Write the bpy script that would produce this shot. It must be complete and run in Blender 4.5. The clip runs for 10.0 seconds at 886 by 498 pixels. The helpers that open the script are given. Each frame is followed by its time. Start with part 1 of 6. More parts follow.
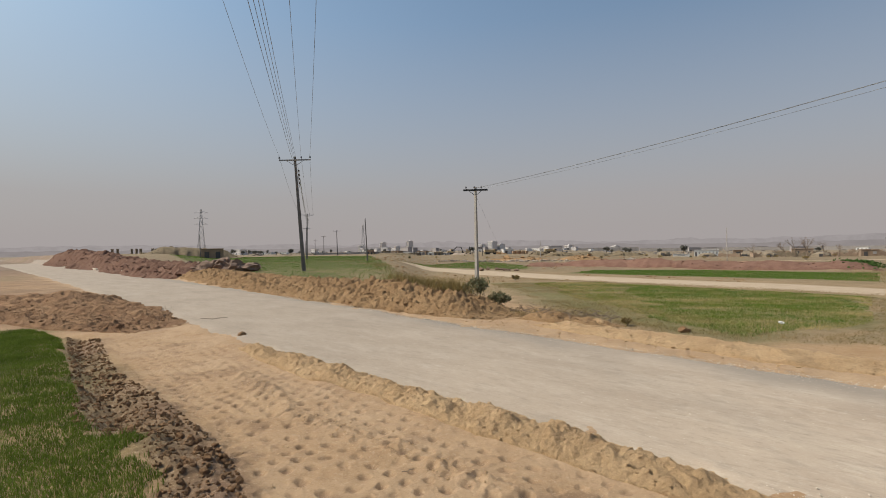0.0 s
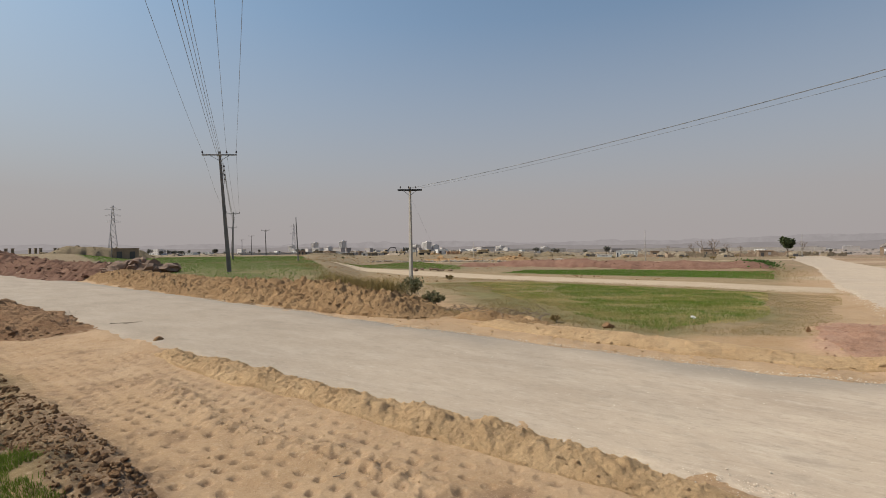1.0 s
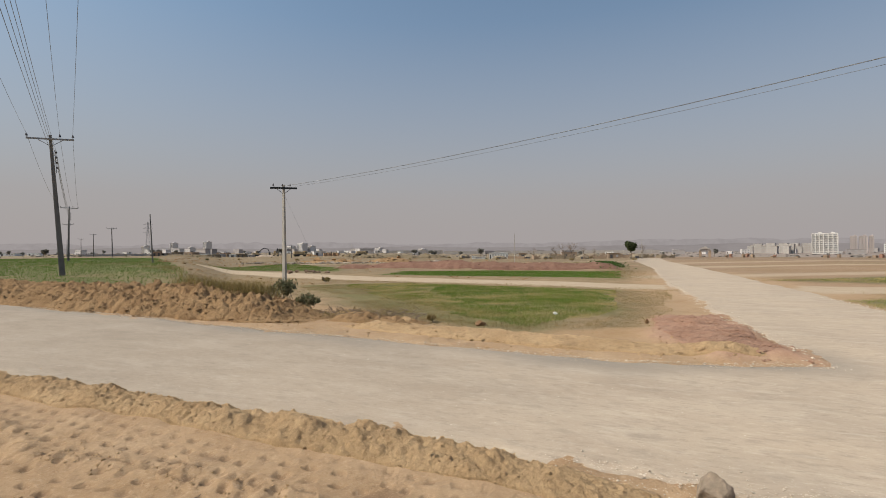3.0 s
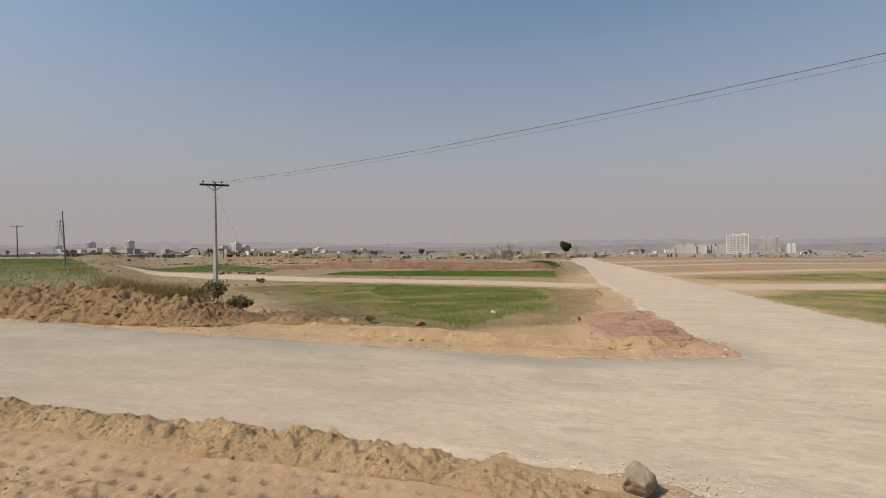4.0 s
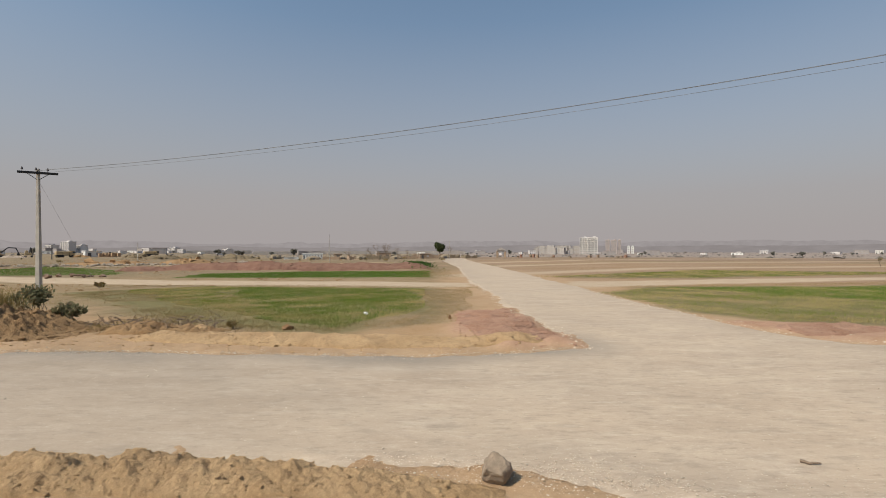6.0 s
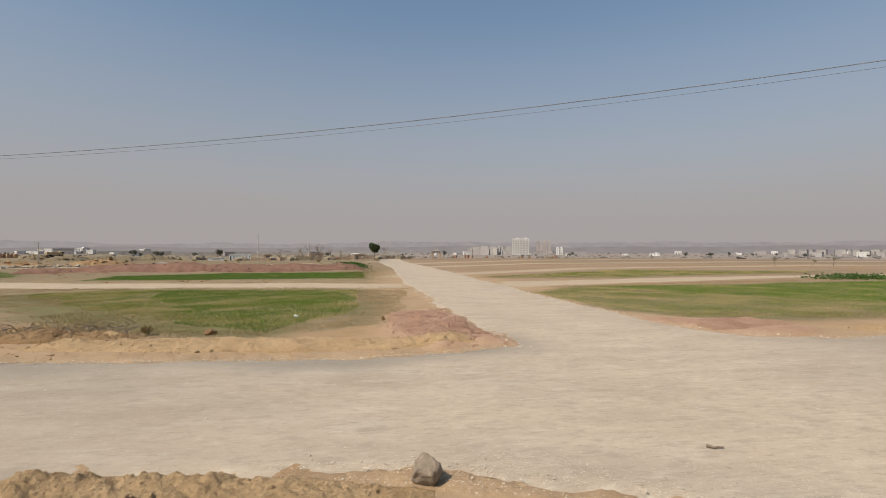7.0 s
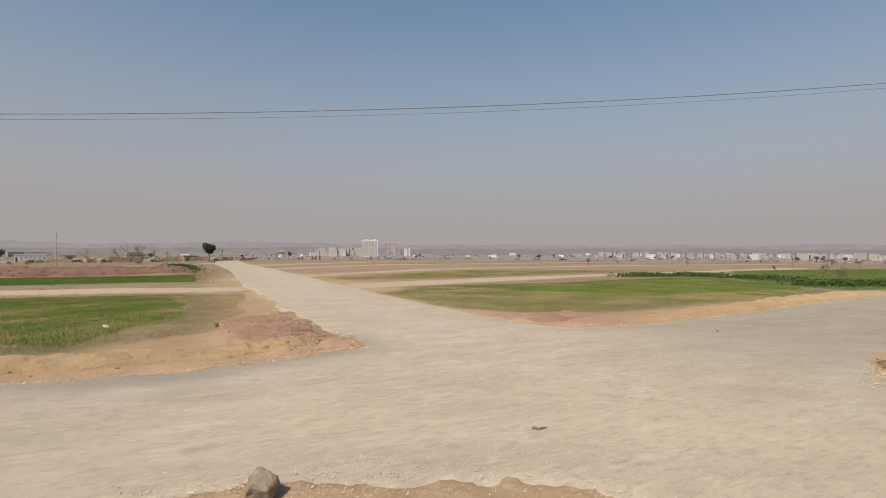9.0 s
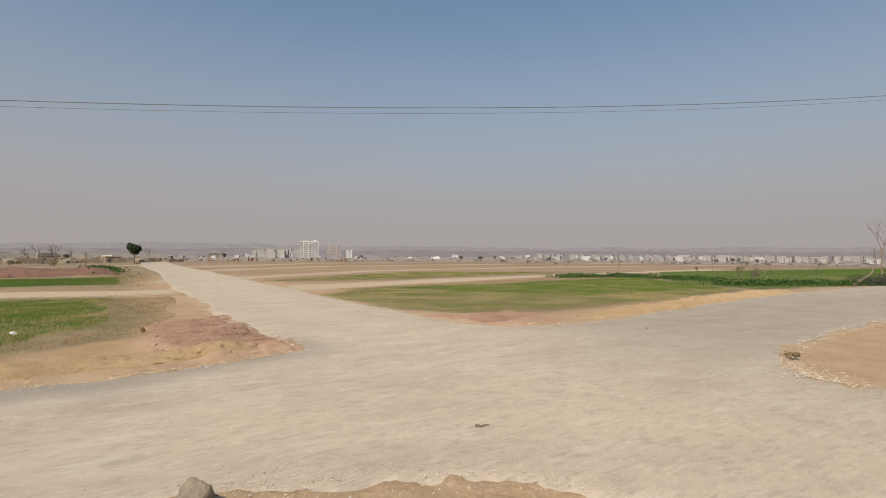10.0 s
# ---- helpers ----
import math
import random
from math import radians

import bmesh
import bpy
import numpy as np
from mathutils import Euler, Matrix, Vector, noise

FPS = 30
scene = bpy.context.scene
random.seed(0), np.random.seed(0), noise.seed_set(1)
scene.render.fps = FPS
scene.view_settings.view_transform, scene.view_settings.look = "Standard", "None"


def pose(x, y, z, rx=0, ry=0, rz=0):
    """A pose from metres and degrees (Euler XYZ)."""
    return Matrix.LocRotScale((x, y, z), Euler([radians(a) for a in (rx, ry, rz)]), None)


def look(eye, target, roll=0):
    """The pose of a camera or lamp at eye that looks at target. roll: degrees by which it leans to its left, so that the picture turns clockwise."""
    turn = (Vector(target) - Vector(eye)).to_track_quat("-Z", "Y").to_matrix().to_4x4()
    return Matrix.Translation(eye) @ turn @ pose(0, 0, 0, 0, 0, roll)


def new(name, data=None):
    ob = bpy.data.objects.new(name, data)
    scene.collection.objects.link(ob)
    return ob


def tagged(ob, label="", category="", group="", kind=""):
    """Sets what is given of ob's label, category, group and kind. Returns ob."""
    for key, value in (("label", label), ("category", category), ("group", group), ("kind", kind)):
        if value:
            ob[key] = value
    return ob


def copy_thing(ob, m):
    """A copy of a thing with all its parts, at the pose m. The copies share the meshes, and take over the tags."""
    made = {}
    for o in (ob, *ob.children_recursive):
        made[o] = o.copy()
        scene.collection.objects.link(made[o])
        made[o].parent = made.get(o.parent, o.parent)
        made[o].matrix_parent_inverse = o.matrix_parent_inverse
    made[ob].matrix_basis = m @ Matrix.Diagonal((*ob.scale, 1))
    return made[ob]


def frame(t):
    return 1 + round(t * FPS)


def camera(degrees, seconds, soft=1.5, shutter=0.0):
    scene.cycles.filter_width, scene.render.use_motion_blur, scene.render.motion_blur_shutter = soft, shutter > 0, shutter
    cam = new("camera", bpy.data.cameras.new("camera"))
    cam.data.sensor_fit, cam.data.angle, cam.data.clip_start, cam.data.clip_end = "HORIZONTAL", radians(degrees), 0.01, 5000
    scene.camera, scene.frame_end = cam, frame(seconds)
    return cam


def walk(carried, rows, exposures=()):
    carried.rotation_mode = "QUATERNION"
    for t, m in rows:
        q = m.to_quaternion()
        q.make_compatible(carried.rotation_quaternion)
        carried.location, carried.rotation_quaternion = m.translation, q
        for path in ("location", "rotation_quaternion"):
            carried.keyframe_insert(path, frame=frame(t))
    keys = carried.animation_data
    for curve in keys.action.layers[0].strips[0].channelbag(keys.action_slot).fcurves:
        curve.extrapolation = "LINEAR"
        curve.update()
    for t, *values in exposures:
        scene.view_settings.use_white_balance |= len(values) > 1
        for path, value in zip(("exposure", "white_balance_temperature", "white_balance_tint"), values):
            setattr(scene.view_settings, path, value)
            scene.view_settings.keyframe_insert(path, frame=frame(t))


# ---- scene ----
cam = camera(84.6, 10.0, soft=0.9)
ROWS = [
    (0.0, pose(-0.176, -0.114, 2.165, 90.01, 0.79, 0.00)),
    (0.5, pose(-0.177, -0.077, 2.147, 90.01, 0.74, -3.89)),
    (1.0, pose(-0.172, -0.045, 2.132, 89.97, 0.65, -7.72)),
    (1.5, pose(-0.162, -0.019, 2.121, 90.01, 0.57, -11.47)),
    (2.0, pose(-0.147, 0.003, 2.112, 90.03, 0.51, -15.06)),
    (2.5, pose(-0.129, 0.020, 2.105, 90.04, 0.44, -18.49)),
    (4.0, pose(-0.056, 0.044, 2.096, 90.02, 0.37, -28.85)),
    (4.5, pose(-0.029, 0.044, 2.095, 89.96, 0.37, -32.38)),
    (5.0, pose(-0.001, 0.042, 2.095, 90.04, 0.30, -35.87)),
    (5.5, pose(0.027, 0.037, 2.095, 90.03, 0.18, -39.63)),
    (7.0, pose(0.104, 0.016, 2.093, 90.09, 0.09, -50.96)),
    (7.5, pose(0.125, 0.009, 2.090, 90.17, -0.11, -55.24)),
    (8.0, pose(0.142, 0.004, 2.087, 90.21, -0.20, -59.85)),
    (8.5, pose(0.155, 0.001, 2.081, 90.23, -0.21, -64.40)),
    (9.0, pose(0.163, 0.001, 2.074, 90.28, -0.19, -68.60)),
    (9.5, pose(0.165, 0.006, 2.065, 90.39, -0.16, -72.16)),
    (10.0, pose(0.161, 0.017, 2.053, 90.50, -0.34, -75.33)),
]
walk(cam, ROWS, exposures=[(0.0, 0.0), (10.0, 0.0)])

# ---- light: hazy winter sun from ahead and to the side, pale dusty sky ----
SUN_TURN, SUN_HIGH = 80.0, 48.0  # degrees to the side of +y, and above the horizon
sun = new("sun", bpy.data.lights.new("sun", "SUN"))
sun.data.energy, sun.data.angle, sun.data.color = 4.5, radians(1.2), (1.0, 0.895, 0.755)
to_sun = Vector((-math.sin(radians(SUN_TURN)) * math.cos(radians(SUN_HIGH)),
                 math.cos(radians(SUN_TURN)) * math.cos(radians(SUN_HIGH)), math.sin(radians(SUN_HIGH))))
sun.matrix_world = look(to_sun * 200, (0, 0, 0))

world = bpy.data.worlds.new("world")
scene.world = world
world.use_nodes = True
wn, wl = world.node_tree.nodes, world.node_tree.links
wn.clear()
sky = wn.new("ShaderNodeTexSky")
sky.sky_type, sky.sun_disc = "NISHITA", False
sky.sun_elevation, sky.sun_rotation = radians(SUN_HIGH), radians(-SUN_TURN)
sky.air_density, sky.dust_density, sky.ozone_density, sky.altitude = 1.0, 3.2, 1.5, 500
gain = wn.new("ShaderNodeMixRGB")
gain.blend_type = "MULTIPLY"
gain.inputs[0].default_value, gain.inputs[2].default_value = 1.0, (0.107, 0.133, 0.131, 1)
wl.new(sky.outputs[0], gain.inputs[1])
coord = wn.new("ShaderNodeTexCoord")
parts_of = wn.new("ShaderNodeSeparateXYZ")
wl.new(coord.outputs["Generated"], parts_of.inputs[0])
haze_amount = wn.new("ShaderNodeValToRGB")
ramp = haze_amount.color_ramp
ramp.elements[0].position, ramp.elements[0].color = 0.0, (1, 1, 1, 1)
ramp.elements[1].position, ramp.elements[1].color = 0.62, (0, 0, 0, 1)
for at_height, amount in ((0.10, 0.92), (0.25, 0.57), (0.42, 0.19)):
    stop = ramp.elements.new(at_height)
    stop.color = (amount, amount, amount, 1)
wl.new(parts_of.outputs[2], haze_amount.inputs[0])
haze_mix = wn.new("ShaderNodeMixRGB")
haze_mix.inputs[2].default_value = (0.385, 0.350, 0.346, 1)
wl.new(haze_amount.outputs[0], haze_mix.inputs[0])
wl.new(gain.outputs[0], haze_mix.inputs[1])
background = wn.new("ShaderNodeBackground")
background.inputs[1].default_value = 1.0
wl.new(haze_mix.outputs[0], background.inputs[0])
world_out = wn.new("ShaderNodeOutputWorld")
wl.new(background.outputs[0], world_out.inputs[0])


# ---- numbers that vary by place ----
def hashed(ix, iy, seed):
    v = np.sin(ix * 127.1 + iy * 311.7 + seed * 74.7) * 43758.5453
    return v - np.floor(v)


def vnoise(x, y, seed=0):
    ix, iy = np.floor(x), np.floor(y)
    fx, fy = x - ix, y - iy
    fx, fy = fx * fx * (3 - 2 * fx), fy * fy * (3 - 2 * fy)
    a, b = hashed(ix, iy, seed), hashed(ix + 1, iy, seed)
    c, d = hashed(ix, iy + 1, seed), hashed(ix + 1, iy + 1, seed)
    return (a + (b - a) * fx) * (1 - fy) + (c + (d - c) * fx) * fy


def fbm(x, y, size, seed=0, octaves=4):
    """Noise from -1 to 1, its largest lumps about size metres across."""
    total, weight, f = 0.0, 0.0, 1.0 / size
    for k in range(octaves):
        total = total + (vnoise(x * f, y * f, seed + k) * 2 - 1) * 0.5**k
        weight, f = weight + 0.5**k, f * 2.03
    return total / weight


def inside(poly, x, y):
    x, y = np.asarray(x, float), np.asarray(y, float)
    hit = np.zeros(x.shape, bool)
    for (x0, y0), (x1, y1) in zip(poly, poly[1:] + poly[:1]):
        if y0 != y1:
            hit ^= ((y0 > y) != (y1 > y)) & (x < (x1 - x0) * (y - y0) / (y1 - y0) + x0)
    return hit


def edge_distance(poly, x, y, closed=True):
    """Distance to the outline of poly, or to an open line."""
    best = np.full(np.shape(x), 1e9)
    ends = poly[1:] + poly[:1] if closed else poly[1:]
    for (x0, y0), (x1, y1) in zip(poly, ends):
        dx, dy = x1 - x0, y1 - y0
        k = np.clip(((x - x0) * dx + (y - y0) * dy) / (dx * dx + dy * dy + 1e-9), 0, 1)
        best = np.minimum(best, np.hypot(x - x0 - k * dx, y - y0 - k * dy))
    return best


def near_distance(poly, x, y, limit, closed=True):
    """edge_distance for places near the outline; limit for those beyond it."""
    out = np.full(np.shape(x), float(limit))
    ends = poly[1:] + poly[:1] if closed else poly[1:]
    for a, b in zip(poly, ends):
        k = (x > min(a[0], b[0]) - limit) & (x < max(a[0], b[0]) + limit) & (y > min(a[1], b[1]) - limit) & (y < max(a[1], b[1]) + limit)
        if k.any():
            out[k] = np.minimum(out[k], edge_distance([a, b], x[k], y[k], False))
    return out


def soft_inside(poly, x, y, width=0.3, ragged=0.5, size=1.5, seed=3):
    """1 inside, 0 outside, with a ragged edge."""
    p, out = np.array(poly), np.zeros(np.shape(x))
    room = width + ragged
    k = (x > p[:, 0].min() - room) & (x < p[:, 0].max() + room) & (y > p[:, 1].min() - room) & (y < p[:, 1].max() + room)
    x, y = x[k], y[k]
    d = near_distance(poly, x, y, room + 0.1)
    d = np.where(inside(poly, x, y), d, -d) + fbm(x, y, size, seed, 3) * ragged
    out[k] = smooth(-width, width, d)
    return out


# ---- terrain ----
def smooth(a, b, v):
    t = np.clip((v - a) / (b - a), 0.0, 1.0)
    return t * t * (3 - 2 * t)


def base_height(x, y):
    """Height of the bare land: level by the crossing, falling to the far plain, with a terrace behind the bank."""
    x, y = np.asarray(x, float), np.asarray(y, float)
    r = np.hypot(x, y) + 1e-6
    u = 0.72 * x + 0.694 * y
    turn = np.degrees(np.arctan2(-x, y))
    low = np.interp(r, [0, 13, 44, 150, 225, 500, 900, 6000], [0, 0, -0.7, -1.4, -1.75, -6.0, -9.0, -9.0])
    high = np.interp(r, [0, 13, 46, 150, 230, 500, 900, 6000], [0, 0, 0.6, 0.3, -0.6, -6.0, -9.0, -9.0])
    low_west = np.interp(r, [0, 13, 44, 150, 225, 500, 900, 6000], [0, 0, -0.7, -1.0, -0.8, -1.7, -2.6, -9.0])
    high_west = np.interp(r, [0, 13, 46, 150, 230, 500, 900, 6000], [0, 0, 0.6, 0.5, 0.1, -1.7, -2.6, -9.0])
    west = smooth(-24.0, -10.0, turn)
    low, high = low + (low_west - low) * west, high + (high_west - high) * west
    high = high + 1.5 * smooth(24, 31, turn) * smooth(60, 125, r) * smooth(420, 220, r)
    side = smooth(1.0, 7.0, turn) * smooth(9.6, 12.5, u)
    corridor = smooth(4, 9, turn) * smooth(14.0, 9.6, u)
    z = low + (high - low) * side
    z = z * (1 - corridor * smooth(400, 60, r))
    return z


# ---- the plan ----
ROAD = [(-110, 119), (-26, 33.8), (-12.2, 19.2), (-5.3, 12.0), (-3.1, 9.4), (-1.4, 7.8), (-0.1, 6.7), (1.1, 5.4),
        (2.2, 4.5), (3.2, 3.3), (3.5, 2.75), (3.85, 2.15), (4.28, 1.35), (4.48, 0.7), (4.5, 0.0), (4.3, -0.5), (3.6, -1.7), (-20, -29),
        (-13, -31), (6.5, -8.5), (9.1, -4.7), (9.3, -3.9), (10.5, -3.8), (12.4, -4.7), (16.2, -7.2), (20.5, -10.7),
        (46, -32), (62, -34), (42.1, -16.6), (25.6, -6.4), (17.1, -1.6), (14.9, 0.1), (13.8, 1.7), (14.1, 2.8),
        (15.7, 4.7), (19.1, 8.4), (26, 15.1), (31.4, 19.8), (42.7, 31.4), (63.7, 54), (105, 100), (150, 146),
        (145, 153), (100.4, 107), (59.7, 59.6), (30.7, 29.2), (20.5, 18.1), (14, 11.2), (10.6, 7.3), (9.2, 5.4),
        (7.6, 6.2), (6.0, 7.3), (4.5, 9.0), (2.7, 11.0), (0.6, 13.3), (-1.8, 16.4), (-8, 23.4), (-19.9, 36.6),
        (-48, 67.4), (-110, 131)]
TRACK_WEST = [(23.6, 22.5), (19.2, 29.3), (10.6, 42.4), (3.3, 54.5), (-2, 65), (-8, 80), (-5, 84), (4.1, 66.3),
              (12.6, 50.3), (23.4, 35.6), (28.4, 26.8)]
TRACK_EAST = [(28.8, 16.8), (43, 13.0), (69.3, -1), (120, -34), (124, -31), (70.8, 1.6), (48.5, 15.6), (36.0, 23.0), (31.4, 20.2)]
FIELD_NEAR = [(-11.5, 13.4), (-9.6, 11.9), (-6.4, 8.0), (-4.6, 5.9), (-3.4, 5.2), (-2.8, 4.5), (-2.2, 3.0), (-3, -2), (-22, -2), (-22, 13)]
FIELD_WHEAT = [(3.4, 38.7), (11.9, 37.2), (20.3, 23.2), (12.2, 13.9), (8.4, 11.5), (6.6, 10.8), (5.0, 13.8), (4.3, 20.9)]
FIELD_DRY = [(20.0, 23.6), (22.2, 20.9), (14.0, 12.9), (10.2, 9.9), (7.8, 10.6), (12.0, 13.6)]
FIELD_FAR = [(14, 55), (19, 62), (31.5, 60), (43.5, 48.5), (32.5, 36.4)]
FIELD_FAR_WEST = [(2, 74), (-6, 85), (9.5, 119), (14, 78), (11, 66)]
FIELD_TERRACE = [(-15.5, 34.5), (-24, 50), (-62, 110), (-75, 170), (-20, 135), (-7.6, 62), (-2.8, 33), (-2.4, 25.0), (-3.9, 23.0), (-9, 27.8)]
FIELD_EAST = [(24.6, 13.6), (33, 14.2), (66, -7.6), (44, -12.8), (27, -4.4), (20, 0.9), (17.4, 3.6), (18.7, 7.4)]
FIELD_EAST_FAR = [(41, 28.6), (72, 25.0), (84, 1.6), (50, 17.4)]
FIELD_EAST_WIDE = [(52, -9.5), (92, -15), (172, -90), (60, -32), (45, -15)]
DUG_WEST = [(-16, 13.2), (-8.2, 13.4), (-7.7, 14.6), (-12.6, 19.4), (-26.5, 33.8), (-60, 68), (-70, 60), (-34, 22)]
RED_CORNER = [(9.3, 5.3), (8.0, 6.6), (8.4, 8.6), (10.1, 10.2), (11.7, 11.6), (13.6, 11.0), (10.7, 7.3)]
RED_CORNER_EAST = [(13.7, 2.0), (15.5, 4.5), (17.0, 3.4), (17.8, 1.2), (16.0, 0.0)]
RED_BANK = [(19.8, 76), (32.2, 64), (46.6, 53.0), (58, 62), (46, 90), (26, 98)]
STRIP = [(-9.3, 12.6), (-6.2, 8.8), (-4.5, 7.2), (-3.2, 5.8), (-2.4, 5.0), (-1.2, 3.2), (0, 0), (4.2, -1.0), (4.3, 0.4),
         (3.4, 2.2), (2.6, 3.3), (1.6, 4.4), (-0.4, 6.2), (-3.6, 9.2), (-5.6, 11.6), (-8.2, 14.2)]
SOIL_BAND = [(-9.9, 12.4), (-8.9, 12.2), (-6.2, 8.8), (-4.4, 7.1), (-3.1, 5.7), (-2.4, 4.9), (-1.4, 3.4), (-1.9, 2.6), (-2.7, 4.2),
             (-3.6, 5.3), (-4.8, 5.9), (-6.4, 8.0)]
NEAR_PARCEL = [(9.2, -4.0), (10.5, -3.9), (12.4, -4.8), (20.5, -10.8), (46, -32), (20, -36), (6.5, -8.5)]
PALE_BANDS = [[(10, 108), (60, 101), (108, 104)], [(38, 36), (75, 32), (130, 2), (200, -60)], [(64, 58), (105, 55), (170, 20), (260, -60)],
              [(80, 78), (140, 80), (230, 45), (340, -60)]]


def dimples(x, y):
    """The pad-foot roller's prints, in staggered rows along the strip."""
    a = (-0.69 * x + 0.724 * y + fbm(x, y, 0.9, 60, 3) * 0.16) / 0.27
    b = (0.724 * x + 0.69 * y + fbm(x, y, 0.9, 61, 3) * 0.12) / 0.21
    row = np.floor(b)
    a = a + 0.5 * (row % 2) + 0.22 * hashed(row, row * 0 + 3, 4)
    da, db = (a - np.floor(a) - 0.5) * 0.27, (b - row - 0.5) * 0.21
    keep = smooth(0.08, 0.2, hashed(np.floor(a), row, 8)) * (0.55 + 0.45 * hashed(np.floor(a), row, 12))
    return keep * np.exp(-((da / 0.056) ** 4 + (db / 0.046) ** 4))


def printed(x, y):
    """Where the prints lie: the strip, but for the rolled-smooth side by the road."""
    p = soft_inside(STRIP, x, y, 0.35, 0.3, 1.2, 31)
    u = 0.724 * x + 0.69 * y
    return p * smooth(4.6, 3.4, u + fbm(x, y, 1.6, 33, 3) * 0.9) * smooth(0.6, 2.6, y - 0.6 * x)


def near_relief(x, y):
    """Strip, dug band, ridges and verges round the crossing."""
    strip = soft_inside(STRIP, x, y, 0.3, 0.2, 1.0, 31)
    z = fbm(x, y, 0.55, 21, 4) * (0.028 - 0.016 * strip) + fbm(x, y, 0.14, 22, 3) * 0.009
    band = soft_inside(SOIL_BAND, x, y, 0.35, 0.3, 0.8, 41)
    z = z + band * (0.04 + 0.13 * np.abs(fbm(x, y, 0.42, 43, 4)) + 0.05 * np.abs(fbm(x, y, 0.13, 44, 3)))
    cut = np.exp(-((edge_distance([(-9.4, 12.2), (-6.3, 8.3), (-4.5, 6.3), (-4.1, 5.6)], x, y, False) + fbm(x, y, 0.8, 47, 3) * 0.15) / 0.26) ** 2)
    z = z - 0.14 * cut + 0.10 * soft_inside(FIELD_NEAR, x, y, 0.3, 0.25, 1.0, 45)
    z = z - 0.04 * dimples(x, y) * printed(x, y) * (1 + 0.5 * fbm(x, y, 0.2, 48, 2))
    ridge = np.exp(-((edge_distance([(-3.6, 8.3), (-2.1, 6.3), (-0.9, 5.35), (-0.4, 4.9), (0.3, 4.3)], x, y, False) + fbm(x, y, 0.6, 51, 3) * 0.22) / 0.20) ** 2)
    z = z + ridge * (0.015 + 0.09 * np.abs(fbm(x, y, 0.22, 52, 4)))
    verge = smooth(1.6, 0.1, near_distance(ROAD, x, y, 2.0)) * smooth(45, 25, np.hypot(x, y)) * (1 - strip)
    z = z + verge * 0.09 * np.abs(fbm(x, y, 0.7, 54, 4))
    red = np.maximum(soft_inside(RED_CORNER, x, y, 0.4, 0.5, 1.0, 56), soft_inside(RED_CORNER_EAST, x, y, 0.4, 0.5, 1.0, 57))
    return z + red * (0.10 + 0.07 * fbm(x, y, 0.5, 58, 4))


def ground_height(x, y):
    """The land with its fine relief."""
    r = np.hypot(x, y)
    z = base_height(x, y) + fbm(x, y, 9.0, 11, 3) * 0.05 * smooth(12, 40, r) + fbm(x, y, 60.0, 14, 3) * 0.18 * smooth(60, 160, r)
    k = r < 45
    z[k] += near_relief(x[k], y[k]) * smooth(45, 38, r[k])
    return z + soft_inside(RED_BANK, x, y, 2.5, 2.0, 6.0, 59) * (0.55 + 0.25 * fbm(x, y, 3.0, 60, 4))


# ---- materials ----
def material(name):
    m = bpy.data.materials.new(name)
    m.use_nodes = True
    return m, m.node_tree.nodes, m.node_tree.links, m.node_tree.nodes["Principled BSDF"]


def noise_node(n, l, scale, detail=4.0, rough=0.6, vector=None, kind="ShaderNodeTexNoise"):
    t = n.new(kind)
    t.inputs["Scale"].default_value = scale
    if kind == "ShaderNodeTexNoise":
        t.inputs["Detail"].default_value, t.inputs["Roughness"].default_value = detail, rough
    if vector is not None:
        l.new(vector, t.inputs["Vector"])
    return t.outputs[0]


def blend(n, l, fac, a, b, how="MIX"):
    """A mix of two colours or sockets by fac."""
    mix = n.new("ShaderNodeMixRGB")
    mix.blend_type = how
    for socket, value in zip(mix.inputs, (fac, a, b)):
        if isinstance(value, bpy.types.NodeSocket):
            l.new(value, socket)
        elif isinstance(value, (int, float)):
            socket.default_value = value
        else:
            socket.default_value = (*value, 1)
    return mix.outputs[0]


def span(n, l, value, low, high, to_low=0.0, to_high=1.0):
    m = n.new("ShaderNodeMapRange")
    m.inputs["From Min"].default_value, m.inputs["From Max"].default_value = low, high
    m.inputs["To Min"].default_value, m.inputs["To Max"].default_value = to_low, to_high
    l.new(value, m.inputs["Value"])
    return m.outputs[0]


def bump(n, l, b, heights, strength, distance, grit=None, grit_depth=0.012):
    """Relief from a height socket, and finer grit over it."""
    node = n.new("ShaderNodeBump")
    node.inputs["Strength"].default_value, node.inputs["Distance"].default_value = strength, distance
    l.new(heights, node.inputs["Height"])
    if grit is not None:
        fine = n.new("ShaderNodeBump")
        fine.inputs["Strength"].default_value, fine.inputs["Distance"].default_value = 0.45, grit_depth
        l.new(grit, fine.inputs["Height"])
        l.new(node.outputs[0], fine.inputs["Normal"])
        node = fine
    l.new(node.outputs[0], b.inputs["Normal"])


def place_vector(n, l, scale=(1, 1, 1), turn=0.0):
    """Places in metres; scale stretches a pattern along its own turned axes."""
    c = n.new("ShaderNodeTexCoord")
    m = n.new("ShaderNodeMapping")
    m.vector_type = "TEXTURE"
    m.inputs["Scale"].default_value, m.inputs["Rotation"].default_value = scale, (0, 0, turn)
    l.new(c.outputs["Object"], m.inputs["Vector"])
    return m.outputs[0]


